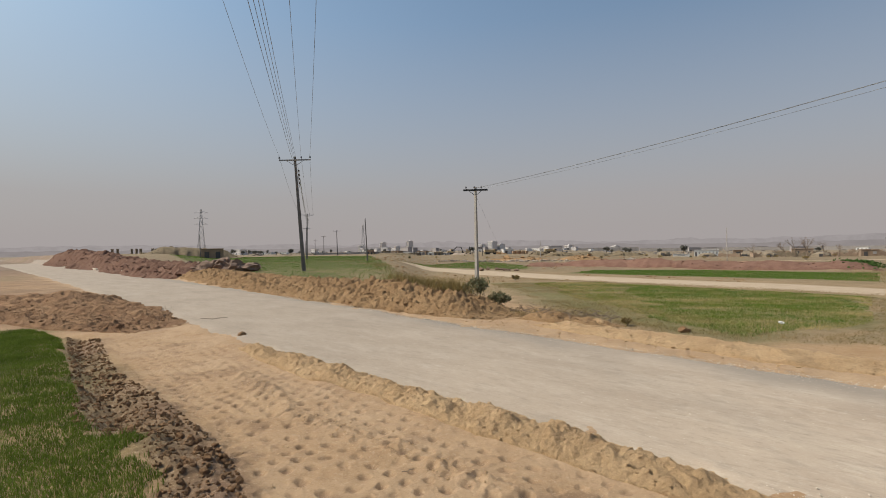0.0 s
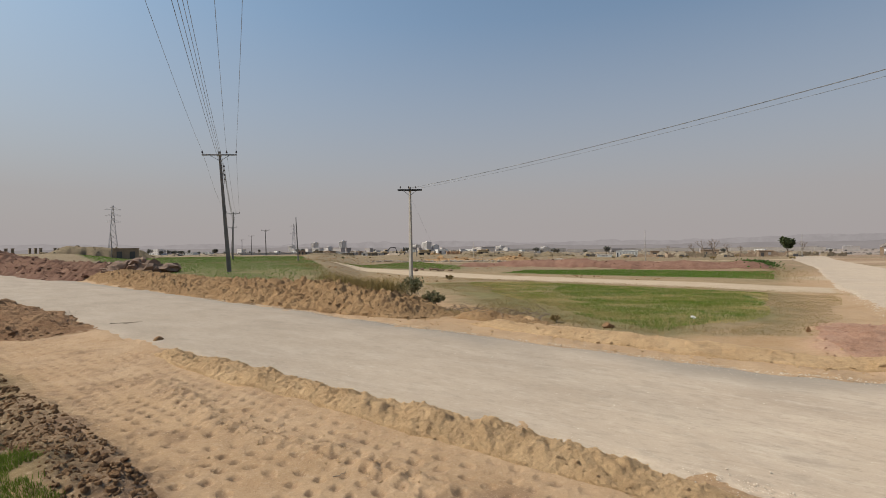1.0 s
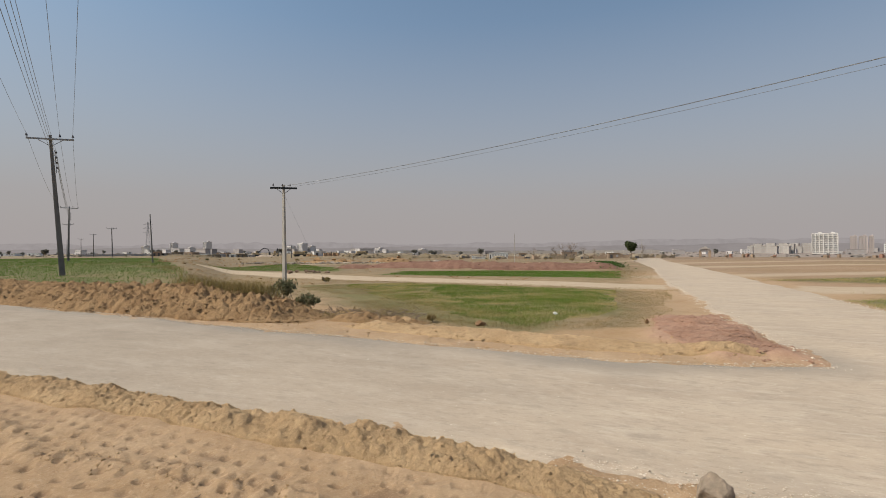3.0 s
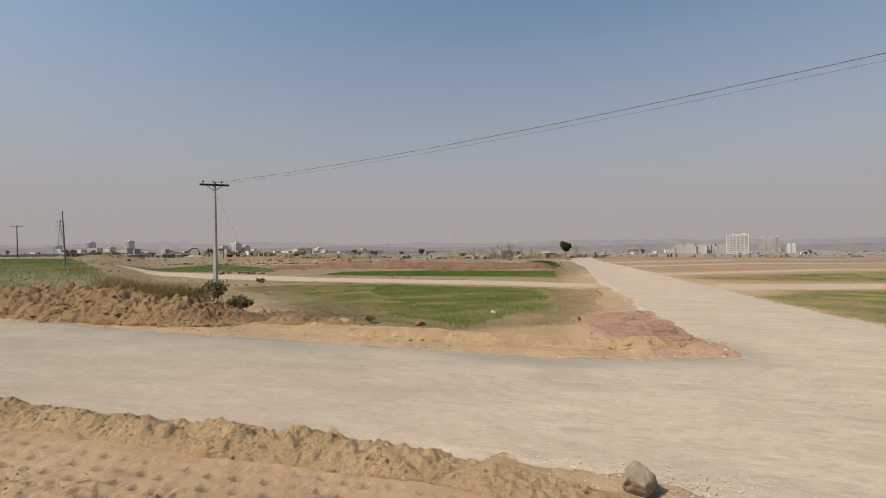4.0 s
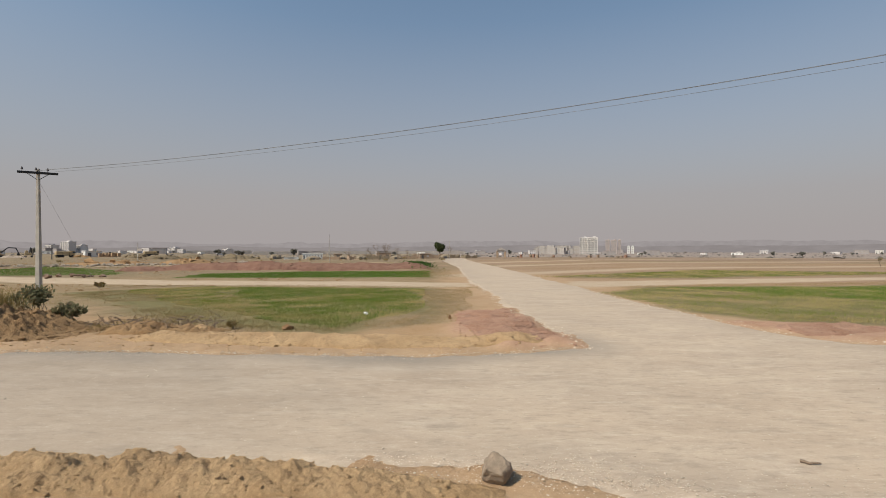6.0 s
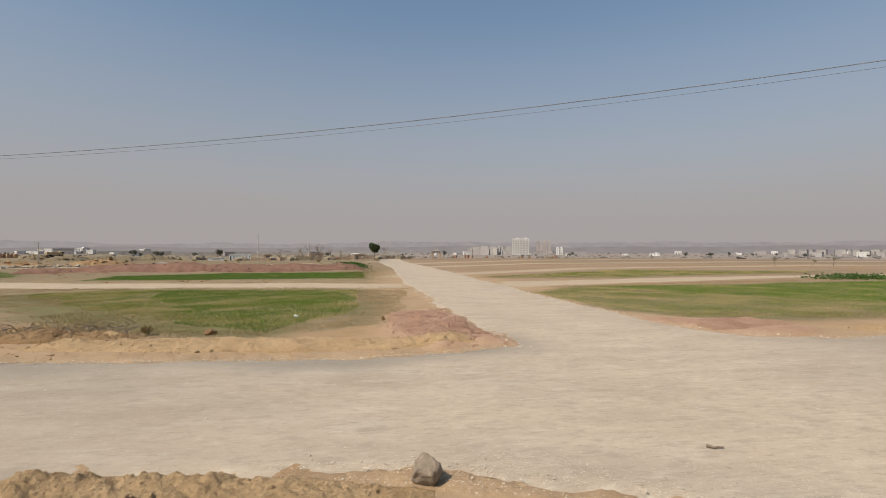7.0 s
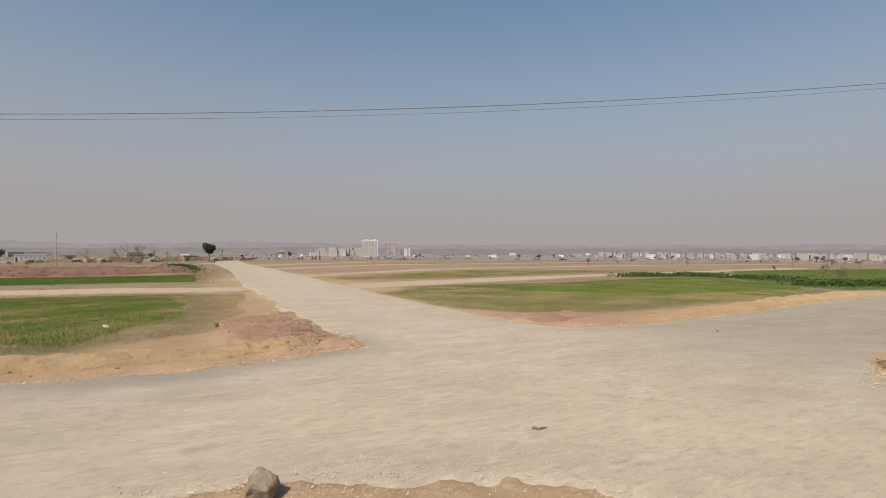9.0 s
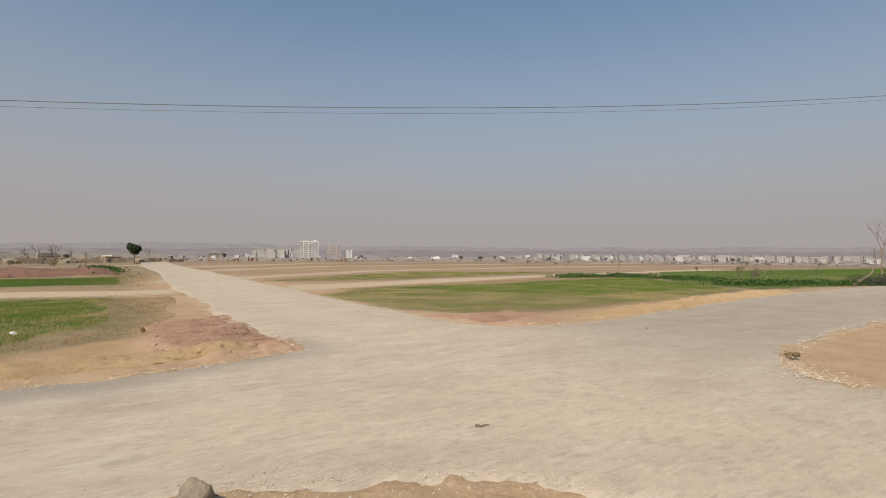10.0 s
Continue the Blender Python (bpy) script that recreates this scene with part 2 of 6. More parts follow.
def plain(name, color, rough=0.8, metal=0.0, vary=0.25, scale=3.0, grain=40.0, relief=0.0, spread=0.0):
    """A weathered surface: colour broken up at two scales, with a light grain; spread: how far repeats differ."""
    m, n, l, b = material(name)
    v = place_vector(n, l)
    dark = tuple(c * (1 - vary) for c in color)
    light = tuple(min(1, c * (1 + vary * 0.6)) for c in color)
    col = blend(n, l, span(n, l, noise_node(n, l, scale, 5, 0.6, v), 0.3, 0.7), dark, light)
    fine = noise_node(n, l, grain, 3, 0.6, v)
    col = blend(n, l, span(n, l, fine, 0.35, 0.75, 0.0, 0.35), col, tuple(c * 0.6 for c in color))
    if spread:
        info = n.new("ShaderNodeObjectInfo")
        col = blend(n, l, span(n, l, info.outputs["Random"], 0, 1, 0, spread), col, tuple(c * 0.45 for c in color))
    l.new(col, b.inputs["Base Color"])
    b.inputs["Roughness"].default_value, b.inputs["Metallic"].default_value = rough, metal
    if relief:
        bump(n, l, b, fine, relief, 0.02)
    return m


def earth_material():
    m, n, l, b = material("earth")
    v = place_vector(n, l)
    za, zb = n.new("ShaderNodeAttribute"), n.new("ShaderNodeAttribute")
    za.attribute_name, zb.attribute_name = "zone_a", "zone_b"
    sa, sb = n.new("ShaderNodeSeparateColor"), n.new("ShaderNodeSeparateColor")
    l.new(za.outputs["Color"], sa.inputs[0])
    l.new(zb.outputs["Color"], sb.inputs[0])
    big = span(n, l, noise_node(n, l, 0.06, 5, 0.6, v), 0.35, 0.65)
    mid = span(n, l, noise_node(n, l, 0.9, 6, 0.65, v), 0.3, 0.7)
    fine = noise_node(n, l, 14.0, 8, 0.7, v)
    col = blend(n, l, mid, (0.308, 0.188, 0.089), (0.416, 0.276, 0.149))
    col = blend(n, l, span(n, l, big, 0.0, 1.0, 0.0, 0.45), col, (0.320, 0.220, 0.157))
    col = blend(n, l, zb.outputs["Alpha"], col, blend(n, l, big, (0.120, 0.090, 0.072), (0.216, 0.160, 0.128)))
    # Distance haze painted into the ground: the far land turns grey.
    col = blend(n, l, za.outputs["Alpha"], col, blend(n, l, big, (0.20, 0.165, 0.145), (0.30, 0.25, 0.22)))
    col = blend(n, l, sa.outputs[0], col, blend(n, l, mid, (0.336, 0.216, 0.123), (0.432, 0.304, 0.191)))
    col = blend(n, l, sa.outputs[1], col, blend(n, l, mid, (0.320, 0.180, 0.115), (0.440, 0.284, 0.200)))
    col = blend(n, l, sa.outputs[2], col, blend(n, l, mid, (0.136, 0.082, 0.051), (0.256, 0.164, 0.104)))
    col = blend(n, l, sb.outputs[1], col, blend(n, l, mid, (0.152, 0.116, 0.061), (0.248, 0.192, 0.115)))
    col = blend(n, l, sb.outputs[0], col, blend(n, l, mid, (0.068, 0.084, 0.024), (0.128, 0.132, 0.047)))
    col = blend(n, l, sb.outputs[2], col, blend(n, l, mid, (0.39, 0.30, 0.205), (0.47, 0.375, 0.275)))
    col = blend(n, l, span(n, l, fine, 0.42, 0.30, 0.0, 0.3), col, (0.144, 0.092, 0.055))
    pebbly = noise_node(n, l, 11.0, 3, 0.7, v)
    col = blend(n, l, span(n, l, pebbly, 0.44, 0.34, 0.0, 0.22), col, (0.176, 0.108, 0.060))
    col = blend(n, l, span(n, l, pebbly, 0.58, 0.70, 0.0, 0.45), col, (0.496, 0.368, 0.246))
    stains = span(n, l, noise_node(n, l, 0.45, 7, 0.7, v), 0.56, 0.70, 0.0, 0.30)
    col = blend(n, l, stains, col, (0.216, 0.132, 0.072))
    crumbs = noise_node(n, l, 4.5, 8, 0.75, v)
    col = blend(n, l, span(n, l, crumbs, 0.45, 0.32, 0.0, 0.20), col, (0.160, 0.100, 0.060))
    col = blend(n, l, span(n, l, crumbs, 0.58, 0.72, 0.0, 0.3), col, (0.464, 0.352, 0.246))
    l.new(col, b.inputs["Base Color"])
    b.inputs["Roughness"].default_value = 0.95
    b.inputs["Specular IOR Level"].default_value = 0.15
    grit = noise_node(n, l, 32.0, 5, 0.8, v)
    col = blend(n, l, span(n, l, grit, 0.46, 0.36, 0.0, 0.20), col, (0.152, 0.096, 0.055))
    col = blend(n, l, span(n, l, grit, 0.55, 0.68, 0.0, 0.45), col, (0.528, 0.400, 0.281))
    l.new(col, b.inputs["Base Color"])
    bump(n, l, b, crumbs, 0.7, 0.06, grit)
    return m


def road_material():
    m, n, l, b = material("road_base_course")
    v = place_vector(n, l)
    streaks = place_vector(n, l, (2.2, 0.9, 1.0), radians(-46))
    rim = n.new("ShaderNodeAttribute")
    rim.attribute_name = "rim"
    mid = span(n, l, noise_node(n, l, 1.0, 7, 0.68, streaks), 0.36, 0.66)
    big = span(n, l, noise_node(n, l, 0.22, 6, 0.7, v), 0.38, 0.62)
    fine = noise_node(n, l, 9.0, 9, 0.8, v)
    chips = noise_node(n, l, 34.0, vector=v, kind="ShaderNodeTexVoronoi")
    col = blend(n, l, mid, (0.376, 0.295, 0.223), (0.480, 0.390, 0.301))
    col = blend(n, l, span(n, l, big, 0, 1, 0.0, 0.75), col, (0.460, 0.362, 0.269))
    scuffs = place_vector(n, l, (0.95, 0.36, 1.0), radians(-46))
    marks = span(n, l, noise_node(n, l, 2.0, 7, 0.70, scuffs), 0.52, 0.64, 0.0, 0.50)
    col = blend(n, l, marks, col, (0.296, 0.244, 0.191))
    washed = span(n, l, noise_node(n, l, 1.1, 7, 0.68, scuffs), 0.45, 0.32, 0.0, 0.45)
    col = blend(n, l, washed, col, (0.576, 0.481, 0.383))
    short = place_vector(n, l, (0.32, 0.10, 1.0), radians(-44))
    cracks = noise_node(n, l, 1.6, 6, 0.72, short)
    col = blend(n, l, span(n, l, cracks, 0.55, 0.66, 0.0, 0.55), col, (0.27, 0.219, 0.167))
    col = blend(n, l, span(n, l, cracks, 0.44, 0.33, 0.0, 0.40), col, (0.60, 0.507, 0.399))
    dust = n.new("ShaderNodeAttribute")
    dust.attribute_name = "dust"
    col = blend(n, l, span(n, l, dust.outputs["Fac"], 1.0, 0.0, 0.0, 0.62), col, blend(n, l, mid, (0.216, 0.181, 0.146), (0.284, 0.238, 0.194)))
    edge = n.new("ShaderNodeMath")
    edge.operation = "MULTIPLY"
    l.new(rim.outputs["Fac"], edge.inputs[0])
    l.new(span(n, l, noise_node(n, l, 0.7, 5, 0.6, streaks), 0.3, 0.6, 0.35, 1.0), edge.inputs[1])
    col = blend(n, l, edge.outputs[0], col, (0.248, 0.213, 0.176))
    col = blend(n, l, span(n, l, fine, 0.56, 0.72, 0.0, 0.45), col, (0.544, 0.473, 0.383))
    col = blend(n, l, span(n, l, fine, 0.45, 0.30, 0.0, 0.25), col, (0.224, 0.181, 0.140))
    l.new(col, b.inputs["Base Color"])
    b.inputs["Roughness"].default_value = 0.93
    b.inputs["Specular IOR Level"].default_value = 0.2
    grit = noise_node(n, l, 38.0, 4, 0.8, v)
    col = blend(n, l, span(n, l, grit, 0.46, 0.34, 0.0, 0.15), col, (0.240, 0.197, 0.156))
    col = blend(n, l, span(n, l, grit, 0.58, 0.70, 0.0, 0.25), col, (0.592, 0.528, 0.445))
    l.new(col, b.inputs["Base Color"])
    bump(n, l, b, fine, 0.35, 0.015, grit, 0.004)
    return m


def leaf_material(name, low, high, dry=None, part_dry=0.0):
    """Blades and leaves that let some light through: each one its own shade, some of them dry."""
    m, n, l, b = material(name)
    g = n.new("ShaderNodeNewGeometry")
    clumps = span(n, l, noise_node(n, l, 1.6, 5, 0.65, place_vector(n, l)), 0.33, 0.67)
    shade = n.new("ShaderNodeMath")
    shade.operation = "MULTIPLY_ADD"
    l.new(g.outputs["Random Per Island"], shade.inputs[0])
    shade.inputs[1].default_value = 0.45
    l.new(span(n, l, clumps, 0, 1, 0, 0.55), shade.inputs[2])
    col = blend(n, l, shade.outputs[0], low, high)
    if dry:
        patch = noise_node(n, l, 0.35, 4, 0.6, place_vector(n, l))
        mixed = n.new("ShaderNodeMath")
        mixed.operation = "MULTIPLY_ADD"
        l.new(patch, mixed.inputs[0])
        mixed.inputs[1].default_value = 1.9
        l.new(span(n, l, g.outputs["Random Per Island"], 0, 1, 0, 0.42), mixed.inputs[2])
        col = blend(n, l, span(n, l, mixed.outputs[0], 1.6 - part_dry, 1.7 - part_dry), col, dry)
    face, back, mix = n.new("ShaderNodeBsdfDiffuse"), n.new("ShaderNodeBsdfTranslucent"), n.new("ShaderNodeMixShader")
    l.new(col, face.inputs["Color"])
    l.new(col, back.inputs["Color"])
    mix.inputs[0].default_value = 0.28
    l.new(face.outputs[0], mix.inputs[1])
    l.new(back.outputs[0], mix.inputs[2])
    n.remove(b)
    l.new(mix.outputs[0], n["Material Output"].inputs["Surface"])
    return m


def soil_material(name, low, high, dark):
    m, n, l, b = material(name)
    v = place_vector(n, l)
    col = blend(n, l, span(n, l, noise_node(n, l, 1.1, 6, 0.65, v), 0.32, 0.68), low, high)
    fine = noise_node(n, l, 7.0, 8, 0.75, v)
    col = blend(n, l, span(n, l, fine, 0.46, 0.32, 0.0, 0.75), col, dark)
    g = n.new("ShaderNodeNewGeometry")
    col = blend(n, l, span(n, l, g.outputs["Random Per Island"], 0, 1, 0.0, 0.15), col, dark)
    l.new(col, b.inputs["Base Color"])
    b.inputs["Roughness"].default_value = 0.96
    b.inputs["Specular IOR Level"].default_value = 0.12
    grit = noise_node(n, l, 26.0, 5, 0.8, v)
    col = blend(n, l, span(n, l, grit, 0.48, 0.36, 0.0, 0.4), col, dark)
    col = blend(n, l, span(n, l, grit, 0.55, 0.70, 0.0, 0.5), col, tuple(min(1, c * 1.35) for c in high))
    l.new(col, b.inputs["Base Color"])
    bump(n, l, b, fine, 0.95, 0.10, grit, 0.02)
    return m


EARTH, ROADWAY = earth_material(), road_material()
SOIL_TAN = soil_material("tan_soil", (0.43, 0.282, 0.15), (0.555, 0.385, 0.222), (0.255, 0.16, 0.085))
SOIL_BROWN = soil_material("brown_soil", (0.26, 0.158, 0.08), (0.38, 0.247, 0.132), (0.125, 0.073, 0.038))
SOIL_RED = soil_material("red_soil", (0.149, 0.078, 0.055), (0.230, 0.136, 0.095), (0.072, 0.040, 0.029))
SOIL_CLAY = soil_material("clay_soil", (0.225, 0.126, 0.070), (0.345, 0.212, 0.120), (0.115, 0.063, 0.035))
SOIL_ROSE = soil_material("rose_soil", (0.345, 0.19, 0.125), (0.47, 0.30, 0.215), (0.20, 0.112, 0.078))
SOIL_DARK = soil_material("dark_soil", (0.20, 0.112, 0.058), (0.33, 0.20, 0.108), (0.095, 0.052, 0.028))
SOIL_PALE = soil_material("pale_spoil", (0.352, 0.280, 0.216), (0.448, 0.368, 0.299), (0.224, 0.168, 0.124))
SOIL_DULL = soil_material("dull_scrub_soil", (0.15, 0.12, 0.075), (0.25, 0.185, 0.12), (0.10, 0.085, 0.05))
STONE_PALE = plain("pale_gravel", (0.56, 0.47, 0.37), 0.9, 0, 0.25, 9, 60)
STONE_GREY = plain("grey_rock", (0.29, 0.225, 0.165), 0.92, 0, 0.4, 9, 45, 0.8)
STONE_RUBBLE = plain("pale_rubble", (0.40, 0.335, 0.265), 0.93, 0, 0.3, 2.5, 20, 0.6)
STONE_BROWN = plain("brown_rock", (0.23, 0.15, 0.105), 0.93, 0, 0.35, 2.5, 20, 0.8)
GRASS = leaf_material("young_grass", (0.055, 0.092, 0.015), (0.185, 0.235, 0.045), (0.27, 0.24, 0.10), 0.22)
WHEAT = leaf_material("thin_wheat", (0.105, 0.155, 0.024), (0.255, 0.285, 0.062), (0.44, 0.35, 0.155), 0.50)
GREEN = leaf_material("dense_crop", (0.075, 0.148, 0.024), (0.155, 0.235, 0.044), (0.34, 0.31, 0.13), 0.08)
STRAW = leaf_material("dry_grass", (0.23, 0.165, 0.08), (0.40, 0.30, 0.155), (0.26, 0.20, 0.085), 0.5)
SOIL_BANK = soil_material("deep_red_soil", (0.172, 0.092, 0.066), (0.256, 0.148, 0.109), (0.104, 0.058, 0.043))
SHRUB = leaf_material("grey_green_leaves", (0.108, 0.112, 0.062), (0.257, 0.237, 0.138), (0.351, 0.263, 0.150), 0.4)
DARKLEAF = leaf_material("dark_leaves", (0.045, 0.06, 0.03), (0.10, 0.115, 0.055))
# Far leaves: green lightened and greyed, with the distance haze in the colour.
HAZELEAF = leaf_material("hazed_leaves", (0.14, 0.135, 0.115), (0.23, 0.22, 0.19))
CROPLEAF = leaf_material("broad_green_leaves", (0.04, 0.085, 0.025), (0.10, 0.15, 0.045))
FARSCRUB = plain("dusty_scrub", (0.17, 0.148, 0.13), 0.95, 0, 0.35, 0.2, 2)
BRUSH = plain("dark_brush", (0.06, 0.05, 0.042), 0.95, 0, 0.4, 3, 20)
TWIG = plain("twig_bark", (0.221, 0.163, 0.117), 0.9, 0, 0.3, 6, 40)
BARK = plain("bark", (0.13, 0.10, 0.075), 0.95, 0, 0.35, 5, 30, 0.6)
CONCRETE = plain("pole_concrete", (0.42, 0.385, 0.34), 0.85, 0, 0.25, 1.2, 30, 0.2)
POLE_DARK = plain("weathered_steel", (0.17, 0.16, 0.15), 0.7, 0.2, 0.3, 1.4, 30)
STEEL = plain("galvanised_steel", (0.30, 0.30, 0.30), 0.6, 0.2, 0.2, 4, 30)
BLACKARM = plain("dark_painted_steel", (0.025, 0.025, 0.027), 0.6, 0.2, 0.3, 4, 30)
PORCELAIN = plain("brown_porcelain", (0.07, 0.05, 0.045), 0.3, 0, 0.2, 8, 30)
WIRE = plain("wire_aluminium", (0.22, 0.22, 0.225), 0.6, 0.3, 0.2, 1, 10)
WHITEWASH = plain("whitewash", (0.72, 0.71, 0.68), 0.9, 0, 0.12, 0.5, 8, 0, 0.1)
# Plaster, town and far renders carry distance haze in their base colour.
PLASTER = plain("hazed_plaster", (0.47, 0.425, 0.39), 0.9, 0, 0.15, 0.15, 3, 0, 0.55)
TOWNWALL = plain("hazed_town_render", (0.40, 0.36, 0.345), 0.9, 0, 0.15, 0.15, 3, 0, 0.5)
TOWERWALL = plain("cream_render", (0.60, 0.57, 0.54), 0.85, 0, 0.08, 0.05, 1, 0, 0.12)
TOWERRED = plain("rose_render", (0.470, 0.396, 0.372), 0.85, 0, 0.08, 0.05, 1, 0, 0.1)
HAZEWALL = plain("haze_pale_render", (0.66, 0.62, 0.60), 0.9, 0, 0.1, 0.05, 1, 0, 0.35)
BRICKTAN = plain("tan_brick", (0.46, 0.30, 0.18), 0.95, 0, 0.2, 0.8, 10, 0.3)
MUDBRICK = plain("mud_brick", (0.36, 0.26, 0.18), 0.95, 0, 0.3, 0.6, 8, 0.3, 0.3)
REDBRICK = plain("red_brick", (0.36, 0.20, 0.14), 0.95, 0, 0.3, 0.6, 8, 0.3, 0.3)
# Near-black colour on solid boxes, painting the shade inside doorways and openings.
OPENING = plain("opening_shade", (0.07, 0.065, 0.065), 0.5, 0, 0.2, 1, 8)
# Window tone lifted towards the walls, painting in how haze flattens contrast.
WINDOW = plain("hazed_window", (0.36, 0.345, 0.335), 0.4, 0, 0.2, 1, 8)
THATCH = plain("thatch", (0.24, 0.19, 0.13), 0.95, 0, 0.4, 1.5, 20, 0.5)
YELLOW = plain("yellow_machine_paint", (0.42, 0.31, 0.17), 0.6, 0, 0.25, 1, 10)
RUBBER = plain("rubber", (0.03, 0.03, 0.032), 0.9, 0, 0.2, 2, 20)
GLASSY = plain("cab_glass", (0.05, 0.06, 0.07), 0.12, 0, 0.1, 2, 20)
PLASTIC = plain("white_plastic", (0.78, 0.78, 0.76), 0.45, 0, 0.08, 20, 80)


# ---- mesh helpers ----
def part(name, bm, mat, parent=None, label=""):
    """Links a bmesh as one mesh object, under a thing or a part."""
    me = bpy.data.meshes.new(name)
    bm.to_mesh(me)
    bm.free()
    me.materials.append(mat)
    ob = new(name, me)
    if parent is not None:
        ob.parent = parent
    if label:
        ob["label"] = label
    return ob


def array_mesh(name, verts, faces, mat, parent=None, smooth_faces=False):
    """A mesh from numpy arrays; all faces have the same number of corners."""
    me = bpy.data.meshes.new(name)
    count, corners = faces.shape
    me.vertices.add(len(verts))
    me.vertices.foreach_set("co", np.ascontiguousarray(verts, np.float32).ravel())
    me.loops.add(count * corners)
    me.loops.foreach_set("vertex_index", np.ascontiguousarray(faces, np.int32).ravel())
    me.polygons.add(count)
    me.polygons.foreach_set("loop_start", np.arange(0, count * corners, corners, dtype=np.int32))
    me.polygons.foreach_set("use_smooth", np.full(count, smooth_faces))
    me.update(calc_edges=True)
    me.materials.append(mat)
    ob = new(name, me)
    if parent is not None:
        ob.parent = parent
    return ob


CORNERS = [(x, y, z) for x in (-0.5, 0.5) for y in (-0.5, 0.5) for z in (-0.5, 0.5)]
SIDES = ((0, 1, 3, 2), (4, 6, 7, 5), (0, 4, 5, 1), (2, 3, 7, 6), (0, 2, 6, 4), (1, 5, 7, 3))


def add_box(bm, center, size, turn=0.0, bevel=0.0):
    m = Matrix.Translation(center) @ Matrix.Rotation(turn, 4, "Z") @ Matrix.Diagonal((*size, 1))
    vs = [bm.verts.new(m @ Vector(c)) for c in CORNERS]
    fs = [bm.faces.new([vs[i] for i in q]) for q in SIDES]
    if bevel:
        edges = list({e for f in fs for e in f.edges})
        bmesh.ops.bevel(bm, geom=edges, offset=bevel, segments=1, affect="EDGES")


def add_tube(bm, a, b, r0, r1=None, sides=8):
    a, b = Vector(a), Vector(b)
    r1 = r0 if r1 is None else r1
    turn = (b - a).to_track_quat("Z", "Y")
    ring = [turn @ Vector((math.cos(6.28318 * k / sides), math.sin(6.28318 * k / sides), 0)) for k in range(sides)]
    low, top = [bm.verts.new(a + p * r0) for p in ring], [bm.verts.new(b + p * r1) for p in ring]
    for k in range(sides):
        j = (k + 1) % sides
        bm.faces.new((low[k], low[j], top[j], top[k]))
    bm.faces.new(low[::-1])
    bm.faces.new(top)


def thing(name, x, y, turn=0.0, label="", category="", group="", z=None):
    """An Empty at a thing's base, on the ground."""
    ob = new(name)
    ob.empty_display_size = 0.2
    height = float(ground_height(np.array([x]), np.array([y]))[0]) if z is None else z
    ob.matrix_basis = pose(x, y, height, 0, 0, turn)
    return tagged(ob, label, category, group)


def lumps(rng, places, sizes, seed=0, flat=0.62, detail=1):
    """Uneven lumps as arrays: vertices and triangles."""
    bm = bmesh.new()
    bmesh.ops.create_icosphere(bm, subdivisions=detail, radius=1.0)
    base = np.array([v.co[:] for v in bm.verts])
    tris = np.array([[v.index for v in f.verts] for f in bm.faces])
    bm.free()
    count = len(places)
    warp = 1 + rng.uniform(-0.42, 0.38, (count, len(base), 1))
    verts = base[None] * warp * sizes[:, None, None] * rng.uniform(0.7, 1.3, (count, 1, 3)) * np.array([1, 1, flat])
    a = rng.uniform(0, 2 * np.pi, count)
    c, s = np.cos(a)[:, None], np.sin(a)[:, None]
    verts = np.stack([verts[..., 0] * c - verts[..., 1] * s, verts[..., 0] * s + verts[..., 1] * c, verts[..., 2]], -1)
    verts = verts + places[:, None, :]
    faces = tris[None] + (np.arange(count) * len(base))[:, None, None]
    return verts.reshape(-1, 3), faces.reshape(-1, 3)


def blades(rng, x, y, height, width, lean=0.35, ground=None):
    """Grass blades as arrays: each a bent, tapering strip of three triangles."""
    n = len(x)
    z = (ground or ground_height)(x, y)
    a = rng.uniform(0, 2 * np.pi, n)
    h = height * rng.uniform(0.55, 1.3, n)
    w = width * rng.uniform(0.7, 1.3, n)
    bend = rng.uniform(0.2, 1.0, n) * lean * h
    b = a + rng.uniform(-0.9, 0.9, n) + np.pi / 2
    sx, sy = np.cos(a) * w / 2, np.sin(a) * w / 2
    dx, dy = np.cos(b) * bend, np.sin(b) * bend
    zero = z - 0.01
    v = np.stack([
        np.stack([x - sx, y - sy, zero], -1), np.stack([x + sx, y + sy, zero], -1),
        np.stack([x + dx * 0.35 - sx * 0.8, y + dy * 0.35 - sy * 0.8, z + h * 0.55], -1),
        np.stack([x + dx * 0.35 + sx * 0.8, y + dy * 0.35 + sy * 0.8, z + h * 0.55], -1),
        np.stack([x + dx, y + dy, z + h * 0.96], -1)], 1)
    f = np.array([[0, 1, 3], [0, 3, 2], [2, 3, 4]])
    faces = f[None] + (np.arange(n) * 5)[:, None, None]
    return v.reshape(-1, 3), faces.reshape(-1, 3)


def scatter(rng, poly, count):
    """Random places inside an outline."""
    p = np.array(poly, float)
    lo, hi = p.min(0), p.max(0)
    xs, ys = np.zeros(0), np.zeros(0)
    while len(xs) < count:
        x, y = rng.uniform(lo[0], hi[0], count * 2), rng.uniform(lo[1], hi[1], count * 2)
        k = inside(poly, x, y)
        xs, ys = np.r_[xs, x[k]], np.r_[ys, y[k]]
    return xs[:count], ys[:count]


